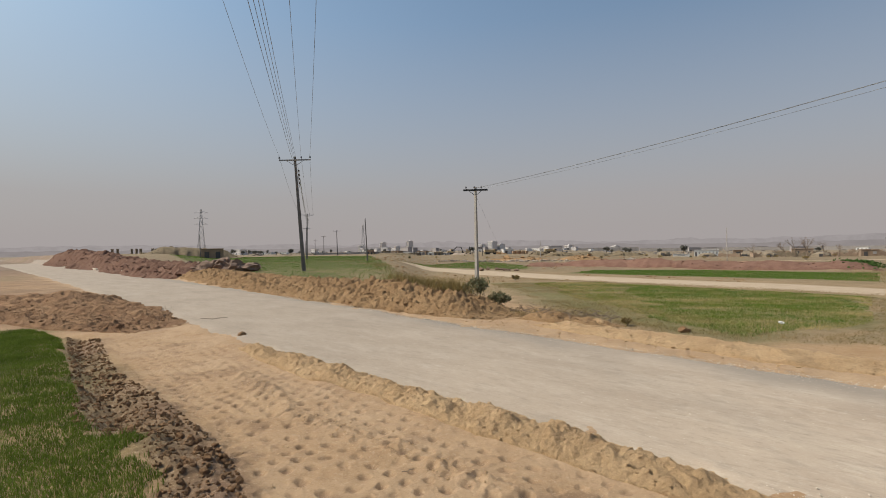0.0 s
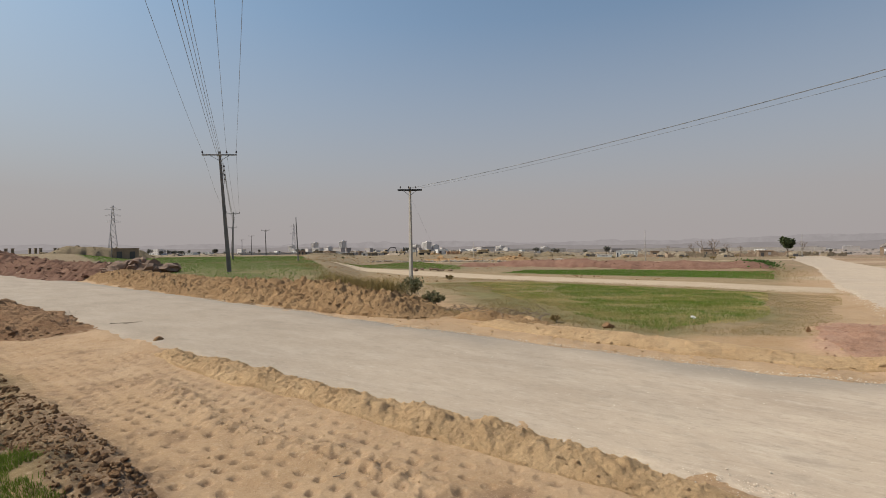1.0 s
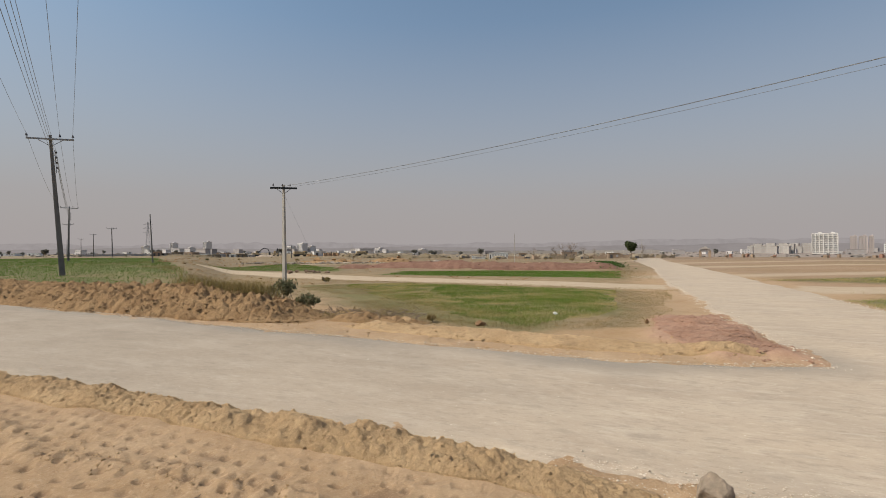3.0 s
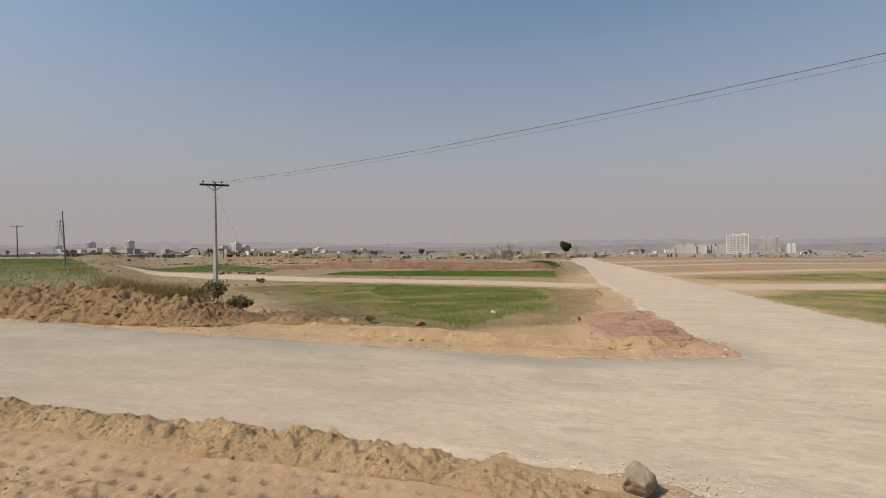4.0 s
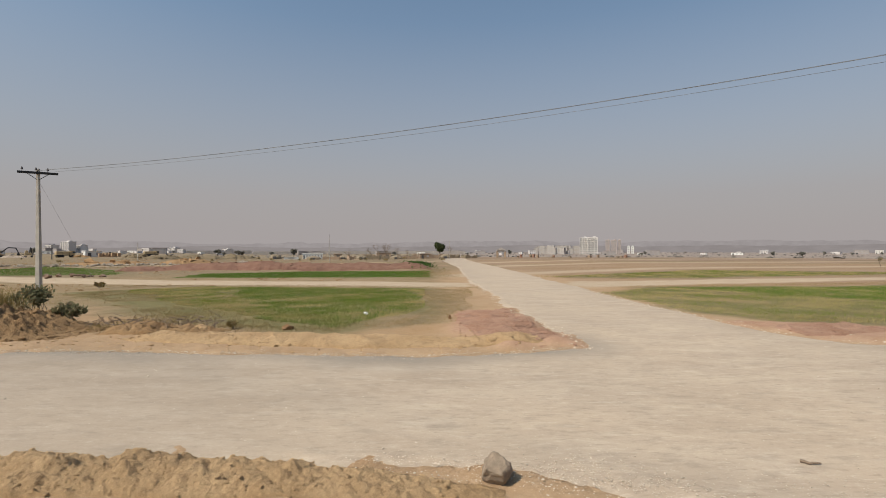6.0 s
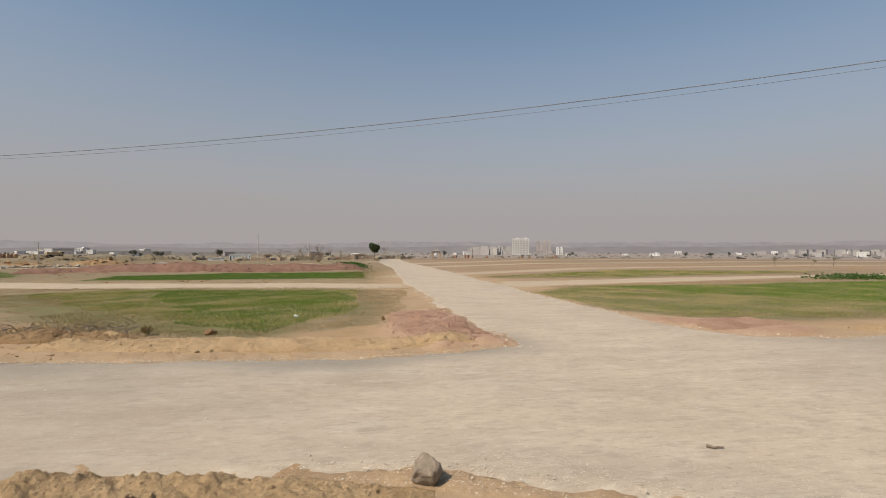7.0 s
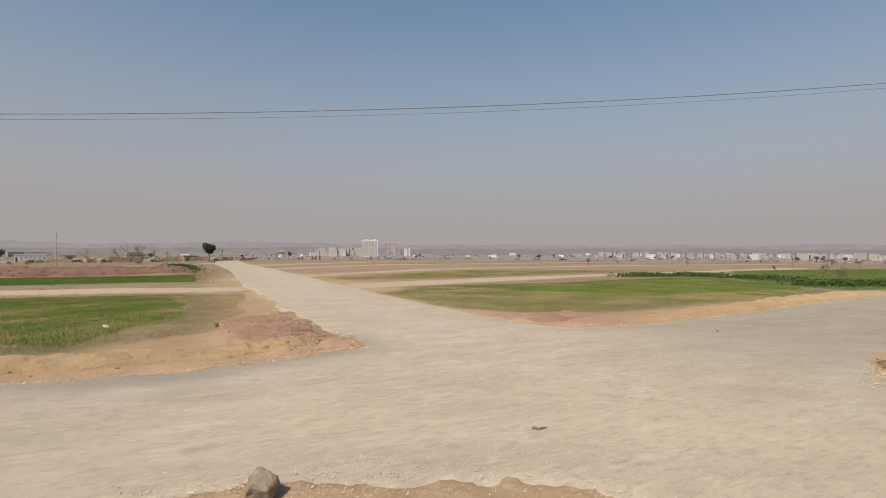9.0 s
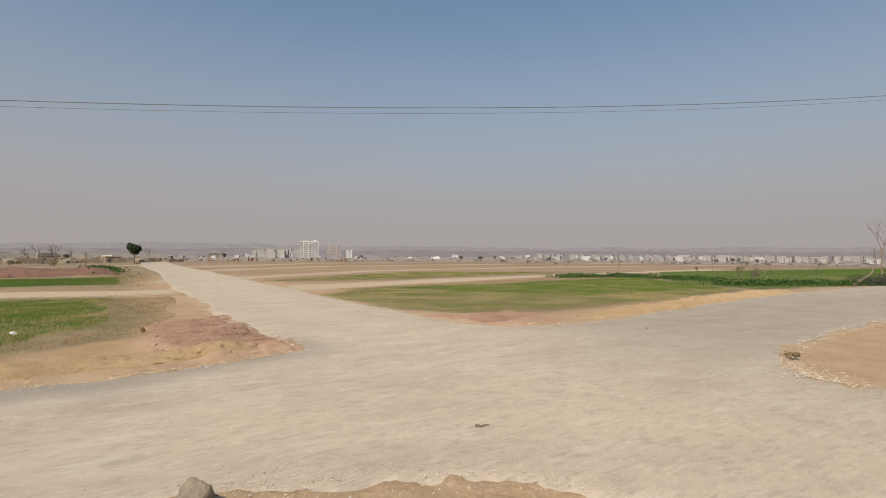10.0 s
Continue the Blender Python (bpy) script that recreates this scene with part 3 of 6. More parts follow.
# ---- ground: one sheet to the horizon, finer by the crossing ----
def sheet_grid():
    turns = np.radians(np.concatenate([np.arange(52, -128, -0.21), np.arange(-128, -308, -5.0)]))
    rings, r = [0.01, 0.2, 0.45, 0.7], 0.7
    while r < 4900:
        step = 0.03 if r < 2.4 else 0.0052 if r < 10 else 0.012 if r < 60 else 0.022 if r < 300 else 0.05
        r *= 1 + step
        rings.append(r)
    rings = np.array(rings)
    x, y = -np.outer(rings, np.sin(turns)), np.outer(rings, np.cos(turns))
    return x, y


GX, GY = sheet_grid()
GZ = ground_height(GX, GY)
ROWS_IN, COLS_IN = GX.shape
index = np.arange(ROWS_IN * COLS_IN).reshape(ROWS_IN, COLS_IN)
nxt = np.roll(index, -1, axis=1)
QUADS = np.stack([index[:-1], index[1:], nxt[1:], nxt[:-1]], -1).reshape(-1, 4)
GXF, GYF, GZF = GX.ravel(), GY.ravel(), GZ.ravel()
ground = array_mesh("ground", np.stack([GXF, GYF, GZF], -1), QUADS, EARTH, None, True)
tagged(ground, "dusty tan earth with sandy verges, red soil and field plots", "ground", kind="structure")

strip_w = soft_inside(STRIP, GXF, GYF, 0.5, 0.4, 1.2, 31)
near_w = smooth(80, 50, np.hypot(GXF, GYF))
verge_w = np.zeros_like(GXF)
by_road = np.hypot(GXF, GYF) < 80
verge_w[by_road] = smooth(3.8, 0.5, near_distance(ROAD, GXF[by_road], GYF[by_road], 5.0) + fbm(GXF[by_road], GYF[by_road], 1.2, 71, 3) * 0.8)
verge_w = verge_w * near_w
parcel_w = soft_inside(NEAR_PARCEL, GXF, GYF, 0.4, 0.3, 1.0, 73)
sand_w = np.maximum(strip_w * (0.75 + 0.25 * fbm(GXF, GYF, 1.5, 72, 3)), 0.95 * np.maximum(verge_w, parcel_w))
red_w = np.maximum.reduce([soft_inside(RED_CORNER, GXF, GYF, 0.4, 0.5, 1.0, 56), soft_inside(RED_CORNER_EAST, GXF, GYF, 0.5, 0.6, 1.0, 57),
                           soft_inside(RED_BANK, GXF, GYF, 2.0, 3.0, 6.0, 59) * 0.9])
soil_w = np.maximum(soft_inside(SOIL_BAND, GXF, GYF, 0.25, 0.35, 0.8, 41),
                    0.5 * smooth(0.1, 0.5, fbm(GXF, GYF, 0.5, 52, 4)) * strip_w * smooth(1.0, 2.5, GYF - 0.6 * GXF))
soil_w = np.maximum(soil_w, 0.5 * soft_inside(RED_BANK, GXF, GYF, 2.0, 3.0, 6.0, 59) * (0.6 + 0.4 * fbm(GXF, GYF, 2.0, 74, 3)))
# Roller prints are coloured darker inside, strongest at their centres.
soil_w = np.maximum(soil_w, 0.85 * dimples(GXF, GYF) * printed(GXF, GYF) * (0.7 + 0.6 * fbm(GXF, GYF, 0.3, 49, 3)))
soil_w = np.maximum(soil_w, 0.85 * soft_inside(DUG_WEST, GXF, GYF, 0.5, 0.6, 1.5, 75) * (0.75 + 0.5 * fbm(GXF, GYF, 1.2, 76, 4)))
green_w = np.zeros_like(GXF)
for poly, amount in ((FIELD_NEAR, 1.0), (FIELD_WHEAT, 0.75), (FIELD_FAR, 0.95), (FIELD_FAR_WEST, 0.8), (FIELD_TERRACE, 0.95), (FIELD_EAST, 0.8),
                     (FIELD_EAST_FAR, 0.7), (FIELD_EAST_WIDE, 0.95)):
    green_w = np.maximum(green_w, amount * soft_inside(poly, GXF, GYF, 0.8, 1.0, 3.0, 81))
green_w *= 1 - 0.55 * smooth(0.0, 0.5, fbm(GXF, GYF, 5.0, 83, 4))
reach = np.hypot(GXF, GYF)
scrub = smooth(0.05, 0.45, fbm(GXF, GYF, 22.0, 85, 4)) * smooth(24, 40, reach) * smooth(600, 160, reach)
dry_w = np.maximum(soft_inside(FIELD_DRY, GXF, GYF, 0.5, 0.6, 1.5, 82), 0.75 * scrub)
west_w = smooth(-48, -40, np.degrees(np.arctan2(-GXF, GYF))) * smooth(20, 30, reach) * smooth(13, 17, 0.72 * GXF + 0.694 * GYF)
dry_w = np.maximum(dry_w, west_w * (0.75 + 0.25 * fbm(GXF, GYF, 4.0, 87, 4)))
for poly in (FIELD_WHEAT, FIELD_EAST, FIELD_EAST_FAR, FIELD_FAR, FIELD_TERRACE):
    skirt = smooth(1.9, 0.2, near_distance(poly, GXF, GYF, 6.0) + fbm(GXF, GYF, 2.0, 86, 3) * 1.2)
    dry_w = np.maximum(dry_w, 0.8 * skirt * (1 - verge_w))
dry_w = dry_w * (1 - 0.9 * verge_w) * (1 - red_w)
track_w = np.maximum(soft_inside(TRACK_WEST, GXF, GYF, 0.4, 0.5, 2.5, 91), soft_inside(TRACK_EAST, GXF, GYF, 0.4, 0.6, 2.5, 92))
for line in PALE_BANDS:
    track_w = np.maximum(track_w, 0.8 * smooth(4.0, 1.5, near_distance(line, GXF, GYF, 8.0, False) + fbm(GXF, GYF, 12, 93, 3) * 1.5))
heading = np.degrees(np.arctan2(-GXF, GYF))
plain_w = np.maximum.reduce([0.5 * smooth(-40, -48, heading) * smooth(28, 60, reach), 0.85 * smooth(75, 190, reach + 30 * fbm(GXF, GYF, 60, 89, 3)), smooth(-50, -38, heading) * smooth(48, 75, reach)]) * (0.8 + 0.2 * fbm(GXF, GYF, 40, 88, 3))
# Weight of the painted haze, growing with distance.
far_haze_w = smooth(250, 520, reach + 60 * fbm(GXF, GYF, 90, 90, 3))
for name, layers in (("zone_a", (sand_w, red_w, soil_w, far_haze_w)), ("zone_b", (green_w * (1 - track_w), dry_w, track_w, plain_w))):
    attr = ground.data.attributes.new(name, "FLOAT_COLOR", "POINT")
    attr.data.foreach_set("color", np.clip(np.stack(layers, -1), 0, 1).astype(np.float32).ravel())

# the road lies a little proud of the ground, with crumbling edges
on_road = inside(ROAD, GXF, GYF) | (near_distance(ROAD, GXF, GYF, 1.0) < 0.45)
road_faces = QUADS[on_road[QUADS].all(1)]
used = np.unique(road_faces)
renumber = np.zeros(len(GXF), np.int64)
renumber[used] = np.arange(len(used))
rx, ry = GXF[used], GYF[used]
rim_d = near_distance(ROAD, rx, ry, 4.0)
signed_d = np.where(inside(ROAD, rx, ry), rim_d, -rim_d)
signed_d = signed_d + fbm(rx, ry, 0.5, 94, 3) * 0.12 + fbm(rx, ry, 2.2, 95, 3) * 0.25 * smooth(8, 14, np.hypot(rx, ry))
road_z = base_height(rx, ry) + 0.15 * smooth(-0.40, 0.25, signed_d) - 0.095 + fbm(rx, ry, 1.6, 96, 5) * 0.014
road_z = np.maximum(road_z, np.where(np.hypot(rx, ry) > 30, GZF[used] + 0.10 * smooth(-0.4, 0.2, signed_d) - 0.06, -99))
road = array_mesh("road", np.stack([rx, ry, road_z], -1), renumber[road_faces], ROADWAY, None, True)
rim_attr = road.data.attributes.new("rim", "FLOAT", "POINT")
rim_attr.data.foreach_set("value", (smooth(1.3, 0.1, rim_d + fbm(rx, ry, 1.4, 97, 3) * 0.4) * smooth(6.5, 8.5, 0.72 * rx + 0.694 * ry) * smooth(13.0, 11.0, 0.72 * rx + 0.694 * ry) * smooth(8, 1, 0.694 * rx - 0.72 * ry)).astype(np.float32))
dust_attr = road.data.attributes.new("dust", "FLOAT", "POINT")
dust_w = smooth(-14, 5, 0.694 * rx - 0.72 * ry + fbm(rx, ry, 4.0, 98, 3) * 3) * smooth(14, 4.5, rx * 0.694 - ry * 0.72 + fbm(rx, ry, 3.0, 99, 3) * 2)
dust_attr.data.foreach_set("value", np.maximum(dust_w, 0.5 * smooth(12, 22, 0.72 * rx + 0.694 * ry)).astype(np.float32))
tagged(road, "dusty grey compacted gravel road meeting at a crossing", "road", kind="structure")


# ---- soil berms, banks and heaps ----
def soil_ridge(name, line, mat, label, category, seed, clod=0.05, clods=0, lumpy=0.35, size=0.5, across=15, step=0.09, group="", crumble=0.1):
    """A heap of soil along a line of (x, y, height, half width): a rough body and the clods lying on it."""
    rng = np.random.default_rng(seed)
    pts = np.array(line, float)
    seg = np.r_[0, np.cumsum(np.hypot(*np.diff(pts[:, :2], axis=0).T))]
    n = max(8, int(seg[-1] / step))
    k = np.linspace(0, seg[-1], n)
    cx, cy, ch, cw = (np.interp(k, seg, pts[:, i]) for i in range(4))
    tx, ty = np.gradient(cx), np.gradient(cy)
    tl = np.hypot(tx, ty) + 1e-9
    nx, ny = -ty / tl, tx / tl
    ends = smooth(0, 1, np.minimum(k, seg[-1] - k) / (cw.mean() * 0.9))
    q = np.linspace(-1, 1, across)
    wob = 1 + 0.3 * fbm(k, k * 0 + seed, 1.2, seed, 3)
    px = cx[:, None] + nx[:, None] * q * (cw * wob)[:, None]
    py = cy[:, None] + ny[:, None] * q * (cw * wob)[:, None]
    shape = np.clip(1 - np.abs(q) ** 1.8, 0, 1) ** 0.9
    h = (ch * ends)[:, None] * shape * (1 + lumpy * 1.6 * fbm(px, py, size * 2.2, seed + 1, 3))
    h = h + (ch * ends)[:, None] * lumpy * np.abs(fbm(px, py, size, seed + 2, 4)) * (shape > 0.05)
    # two lower corners of the ridge are tucked into the ground
    worn = np.clip(shape * 1.6, 0, 1) * ends[:, None]
    h = h + crumble * worn * (np.abs(fbm(px, py, size * 0.9, seed + 4, 4)) * 1.3 + np.abs(fbm(px, py, size * 0.3, seed + 6, 3)) * 0.8 - 0.3)
    h = h + np.random.default_rng(seed + 9).normal(0, 0.025 * crumble, h.shape) * worn
    h = np.where(np.abs(q) > 0.98, -0.06, h)
    h[0], h[-1] = -0.06, -0.06
    ground_z = ground_height(px, py)
    pz = ground_z + h
    idx = np.arange(n * across).reshape(n, across)
    faces = np.stack([idx[:-1, :-1], idx[1:, :-1], idx[1:, 1:], idx[:-1, 1:]], -1).reshape(-1, 4)[:, ::-1]
    mid = n // 2
    base = thing(name, float(cx[mid]), float(cy[mid]), 0, label, category, group, float(ground_z[mid, across // 2]))
    inv = np.array(base.matrix_basis.translation)
    body = array_mesh("body", np.stack([px, py, pz], -1).reshape(-1, 3) - inv, faces, mat, base, True)
    if clods:
        i, j = rng.integers(1, n - 1, clods), rng.integers(1, across - 1, clods)
        s = clod * rng.lognormal(0, 0.55, clods).clip(0.25, 3.2)
        jit = rng.uniform(-0.5, 0.5, (clods, 2)) * step
        p = np.stack([px[i, j] + jit[:, 0], py[i, j] + jit[:, 1], pz[i, j] + s * 0.12], -1) - inv
        v, f = lumps(rng, p, s, 0, 0.52)
        tagged(array_mesh("loose_soil", v, f, mat, base), kind="stuff")
    return base


soil_ridge("soil_berm", [(-4.7, 10.9, 0.03, 0.2), (-3.75, 9.85, 0.13, 0.32), (-2.4, 8.5, 0.13, 0.32), (-0.9, 7.1, 0.11, 0.30), (0.5, 5.75, 0.12, 0.33),
                         (1.35, 4.95, 0.12, 0.36), (2.1, 4.15, 0.07, 0.34), (2.8, 3.2, 0.035, 0.3), (3.2, 2.6, 0.015, 0.2)],
           SOIL_TAN, "low crumbly berm of tan soil along the gravel road", "berm", 101, 0.008, 1700, 0.50, 0.18, 31, 0.022, "", 0.05)
soil_ridge("soil_bank", [(-21, 41.0, 0.25, 1.6), (-13.5, 32.2, 0.30, 1.7), (-8.0, 26.0, 0.42, 1.8), (-4.2, 21.6, 0.62, 1.9), (-1.2, 18.8, 0.72, 2.0),
                         (0.3, 17.4, 0.70, 1.7), (1.2, 16.5, 0.36, 1.3), (2.1, 15.5, 0.14, 0.9)],
           SOIL_BROWN, "cut bank of brown crumbled soil beside the road", "soil bank", 102, 0.022, 5600, 0.24, 0.30, 71, 0.05, "", 0.17)
soil_ridge("verge_spoil", [(2.5, 15.6, 0.16, 0.6), (3.3, 14.7, 0.18, 0.6), (4.0, 13.8, 0.09, 0.5), (4.6, 13.0, 0.04, 0.4)], SOIL_BROWN,
           "short ridge of dug brown soil with debris by the verge", "soil heap", 103, 0.018, 220, 0.6, 0.3, 29, 0.04, "", 0.10)
soil_ridge("soil_heap", [(-7.9, 14.3, 0.05, 0.4), (-9.3, 15.0, 0.09, 0.9), (-11.0, 16.2, 0.16, 1.4), (-13.0, 17.8, 0.28, 1.8), (-14.6, 19.0, 0.38, 2.0),
                         (-17.5, 21.4, 0.28, 2.3), (-22, 25.5, 0.15, 2.4)],
           SOIL_CLAY, "wide flat heap of cloddy red-brown soil beside the road", "soil heap", 104, 0.022, 900, 0.8, 0.8, 71, 0.05, "", 0.13)
soil_ridge("soil_heap", [(-8.4, 13.5, 0.04, 0.5), (-11.0, 14.6, 0.14, 0.9), (-14.0, 16.3, 0.18, 1.2), (-18.0, 19.0, 0.12, 1.4)],
           SOIL_CLAY, "low spread of dug red-brown soil at the grass edge", "soil heap", 105, 0.022, 900, 0.7, 0.5, 45, 0.05, "", 0.14)
for k, (line, seed) in enumerate((
        ([(-20.0, 39.6, 0.3, 1.5), (-23.0, 42.4, 0.55, 2.2), (-27.2, 46.2, 0.75, 2.4), (-31.5, 50.6, 0.45, 2.0)], 111),
        ([(-29.5, 49.0, 0.35, 1.8), (-33.5, 53.4, 0.75, 2.4), (-38.5, 58.5, 0.65, 2.4), (-43.0, 63.4, 0.4, 2.0)], 112),
        ([(-41.5, 62.0, 0.4, 2.0), (-46.5, 67.5, 0.85, 2.8), (-53.0, 74.0, 1.0, 3.2), (-60.0, 81.0, 0.6, 2.4)], 113),
        ([(-58.0, 79.5, 0.3, 2.0), (-66.0, 87.5, 0.9, 3.0), (-76.0, 97.0, 0.6, 2.6), (-86.0, 107.0, 0.3, 2.0)], 114))):
    soil_ridge("spoil_heap", line, SOIL_RED, "long heap of red-brown excavated soil beside the road", "soil heap", seed, 0.085, 200, 0.5, 1.0, 31, 0.11, "spoil heaps by the road", 0.3)
soil_ridge("grassy_mound", [(-80, 128, 0.3, 4), (-75, 131, 1.9, 5), (-68, 134, 2.4, 6), (-62, 137, 2.1, 5), (-57, 139, 0.4, 4)], SOIL_DULL,
           "long brown earth mound behind the terrace field", "soil heap", 115, 0.2, 60, 0.18, 3.0, 17, 0.5)


for line, mat, label, seed, size in (
        ([(9.1, 6.4, 0.03, 0.4), (7.6, 7.8, 0.10, 0.6), (5.8, 9.8, 0.12, 0.7), (4.1, 12.0, 0.11, 0.7), (2.7, 14.0, 0.06, 0.5)], SOIL_TAN, "low ridge of tan soil along the sandy verge", 151, 0.016),
        ([(9.2, 6.3, 0.01, 0.4), (9.3, 7.6, 0.06, 0.9), (10.4, 9.0, 0.08, 1.1), (11.6, 10.4, 0.05, 0.9), (12.6, 10.9, 0.02, 0.6)], SOIL_ROSE, "low spread of red rubbly soil at the crossing corner", 152, 0.018),
        ([(14.3, 2.0, 0.01, 0.4), (15.2, 2.6, 0.035, 0.8), (16.2, 2.2, 0.04, 0.8), (17.2, 1.2, 0.02, 0.5)], SOIL_ROSE, "low spread of red soil at the crop corner", 153, 0.014),
        ([(17.2, -0.4, 0.04, 0.5), (21.5, -3.0, 0.15, 0.7), (27.5, -6.4, 0.17, 0.8), (35.0, -11.0, 0.2, 0.9), (43.0, -15.8, 0.15, 0.9)], SOIL_TAN, "low ridge of tan soil between crop and road", 154, 0.02)):
    soil_ridge("verge_ridge", line, mat, label, "soil ridge", seed, size, 260, 0.6, 0.6, 31, 0.045, "verge ridges", 0.05)


def boulder_heap(name, x, y, count, spread, size, seed, mat, label):
    rng = np.random.default_rng(seed)
    base = thing(name, x, y, 0, label, "rock pile")
    for k in range(count):
        s = size * rng.uniform(0.55, 1.35)
        a, d = rng.uniform(0, 6.28), spread * rng.uniform(0, 1) ** 0.7
        dx, dy = d * math.cos(a) * 1.7, d * math.sin(a) * 0.7
        gz = float(ground_height(np.array([x + dx]), np.array([y + dy]))[0]) - base.location.z
        lift = max(0.0, (1 - d / spread)) * size * 1.1
        v, f = lumps(rng, np.array([[0, 0, 0]], float), np.array([s]), k, 0.7, 2)
        stone = array_mesh("boulder", v, f, mat, base)
        stone.location = (dx * math.cos(0.8) - dy * math.sin(0.8) * 0, dy, gz + s * 0.35 + lift)
    return base


boulder_heap("boulder_pile", -18.4, 40.4, 34, 2.2, 0.50, 121, STONE_BROWN, "pile of brown broken boulders on the field edge")
boulder_heap("boulder_pile", -23.2, 44.8, 10, 1.0, 0.40, 122, STONE_BROWN, "few dumped brown boulders beside the spoil heap")
boulder_heap("boulder_pile", 6.0, 62.0, 14, 3.0, 0.22, 123, STONE_BROWN, "scattered pale stones beyond the dirt track")

# clods of the dug band beside the rolled strip, gravel along the road's edges, loose clods
rng = np.random.default_rng(7)
bx, by = scatter(rng, SOIL_BAND, 4200)
bs = 0.0105 * rng.lognormal(0, 0.7, len(bx)).clip(0.3, 3.8)
v, f = lumps(rng, np.stack([bx, by, ground_height(bx, by) + bs * 0.25], -1), bs, 0, 0.85)
tagged(array_mesh("soil_clods", v, f, SOIL_DARK), "dark crumbled clods between grass and rolled strip", "soil clods", kind="stuff")


def along(rng, line, count, spread):
    p = np.array(line, float)
    seg = np.r_[0, np.cumsum(np.hypot(*np.diff(p, axis=0).T))]
    k = rng.uniform(0, seg[-1], count)
    return np.interp(k, seg, p[:, 0]) + rng.normal(0, spread, count), np.interp(k, seg, p[:, 1]) + rng.normal(0, spread, count)


FAR_EDGE = [(9.2, 5.3), (7.6, 6.15), (6.0, 7.25), (4.5, 8.95), (2.7, 10.95), (0.6, 13.2), (-1.8, 16.2), (-8, 23.2)]
CROSS_EDGE = [(9.3, 5.5), (10.7, 7.3), (14, 11.3), (20.5, 18.2), (30.7, 29.2)]
EAST_EDGE = [(13.8, 1.8), (14.9, 0.2), (17.1, -1.5), (25.6, -6.3), (42, -16.5)]
EAST_CROSS = [(14, 2.7), (15.6, 4.8), (19, 8.5), (26, 15.2)]
NEAR_CORNER = [(20.5, -10.7), (16.2, -7.2), (12.4, -4.75), (10.5, -3.85), (9.3, -3.9), (9.1, -4.6), (6.5, -8.3)]
NEAR_EDGE = [(2.7, 3.95), (3.3, 3.25), (3.65, 2.75), (4.05, 2.15), (4.45, 1.4), (4.65, 0.7), (4.7, 0.0), (4.5, -0.5)]
for line, count, spread, size in ((FAR_EDGE, 3600, 0.16, 0.008), (CROSS_EDGE, 1200, 0.18, 0.013), (EAST_EDGE, 1000, 0.2, 0.014), (EAST_CROSS, 600, 0.2, 0.014),
                                  (NEAR_CORNER, 1500, 0.14, 0.010), (NEAR_EDGE, 1700, 0.15, 0.005), ([(9.4, -3.9), (10.4, -3.8)], 380, 0.35, 0.010),
                                  ([(3.8, 2.7), (4.4, 2.1)], 450, 0.25, 0.005), ([(4.9, 1.2), (5.3, 0.4), (5.1, -0.4)], 700, 0.3, 0.0042)):
    gx, gy = along(rng, line, count, spread)
    gs = size * rng.lognormal(0, 0.45, count).clip(0.4, 2.6)
    gz = np.maximum(ground_height(gx, gy), np.where(inside(ROAD, gx, gy), base_height(gx, gy) + 0.06, -9)) + gs * 0.2
    v, f = lumps(rng, np.stack([gx, gy, gz], -1), gs, 0, 0.5)
    tagged(array_mesh("gravel", v, f, STONE_PALE), "loose pale crushed stone along the road edge", "gravel", kind="stuff")
px_, py_ = scatter(rng, [(-2, 8.5), (8, -2), (16, 3), (6, 12)], 2200)
k = inside(ROAD, px_, py_)
px_, py_ = px_[k], py_[k]
ps = 0.0045 * rng.lognormal(0, 0.5, len(px_)).clip(0.4, 3)
v, f = lumps(rng, np.stack([px_, py_, base_height(px_, py_) + 0.062], -1), ps, 0, 0.45)
tagged(array_mesh("pebbles", v, f, STONE_PALE), "scattered pebbles on the dusty road", "pebbles", kind="stuff")
vx, vy = along(rng, [(8.4, 7.2), (6.6, 8.6), (5.0, 10.4), (3.4, 12.2), (1.6, 14.6), (-1, 17)], 900, 0.6)
k = ~inside(ROAD, vx, vy)
vx, vy = vx[k], vy[k]
vs = 0.011 * rng.lognormal(0, 0.8, len(vx)).clip(0.3, 3.5)
v, f = lumps(rng, np.stack([vx, vy, ground_height(vx, vy) + vs * 0.15], -1), vs)
tagged(array_mesh("verge_clods", v, f, SOIL_TAN), "tan clods lying on the sandy verge", "soil clods", kind="stuff")
sx, sy = scatter(rng, STRIP, 700)
ss = 0.0045 * rng.lognormal(0, 0.6, len(sx)).clip(0.3, 4)
v, f = lumps(rng, np.stack([sx, sy, ground_height(sx, sy) + ss * 0.2], -1), ss)
tagged(array_mesh("strip_clods", v, f, SOIL_TAN, None, True), "small clods on the rolled sandy strip", "soil clods", kind="stuff")
cx_, cy_ = along(rng, [(-3.6, 8.3), (-2.1, 6.3), (-0.9, 5.35), (-0.4, 4.9), (0.3, 4.3)], 500, 0.13)
cs = 0.006 * rng.lognormal(0, 0.6, 500).clip(0.3, 3)
v, f = lumps(rng, np.stack([cx_, cy_, ground_height(cx_, cy_) + cs * 0.2], -1), cs)
tagged(array_mesh("ridge_clods", v, f, SOIL_TAN, None, True), "crumbs of soil along a low ridge in the strip", "soil clods", kind="stuff")
rx_, ry_ = scatter(rng, RED_CORNER, 500)
rs = 0.012 * rng.lognormal(0, 0.8, 500).clip(0.3, 4.5)
v, f = lumps(rng, np.stack([rx_, ry_, ground_height(rx_, ry_) + rs * 0.15], -1), rs)
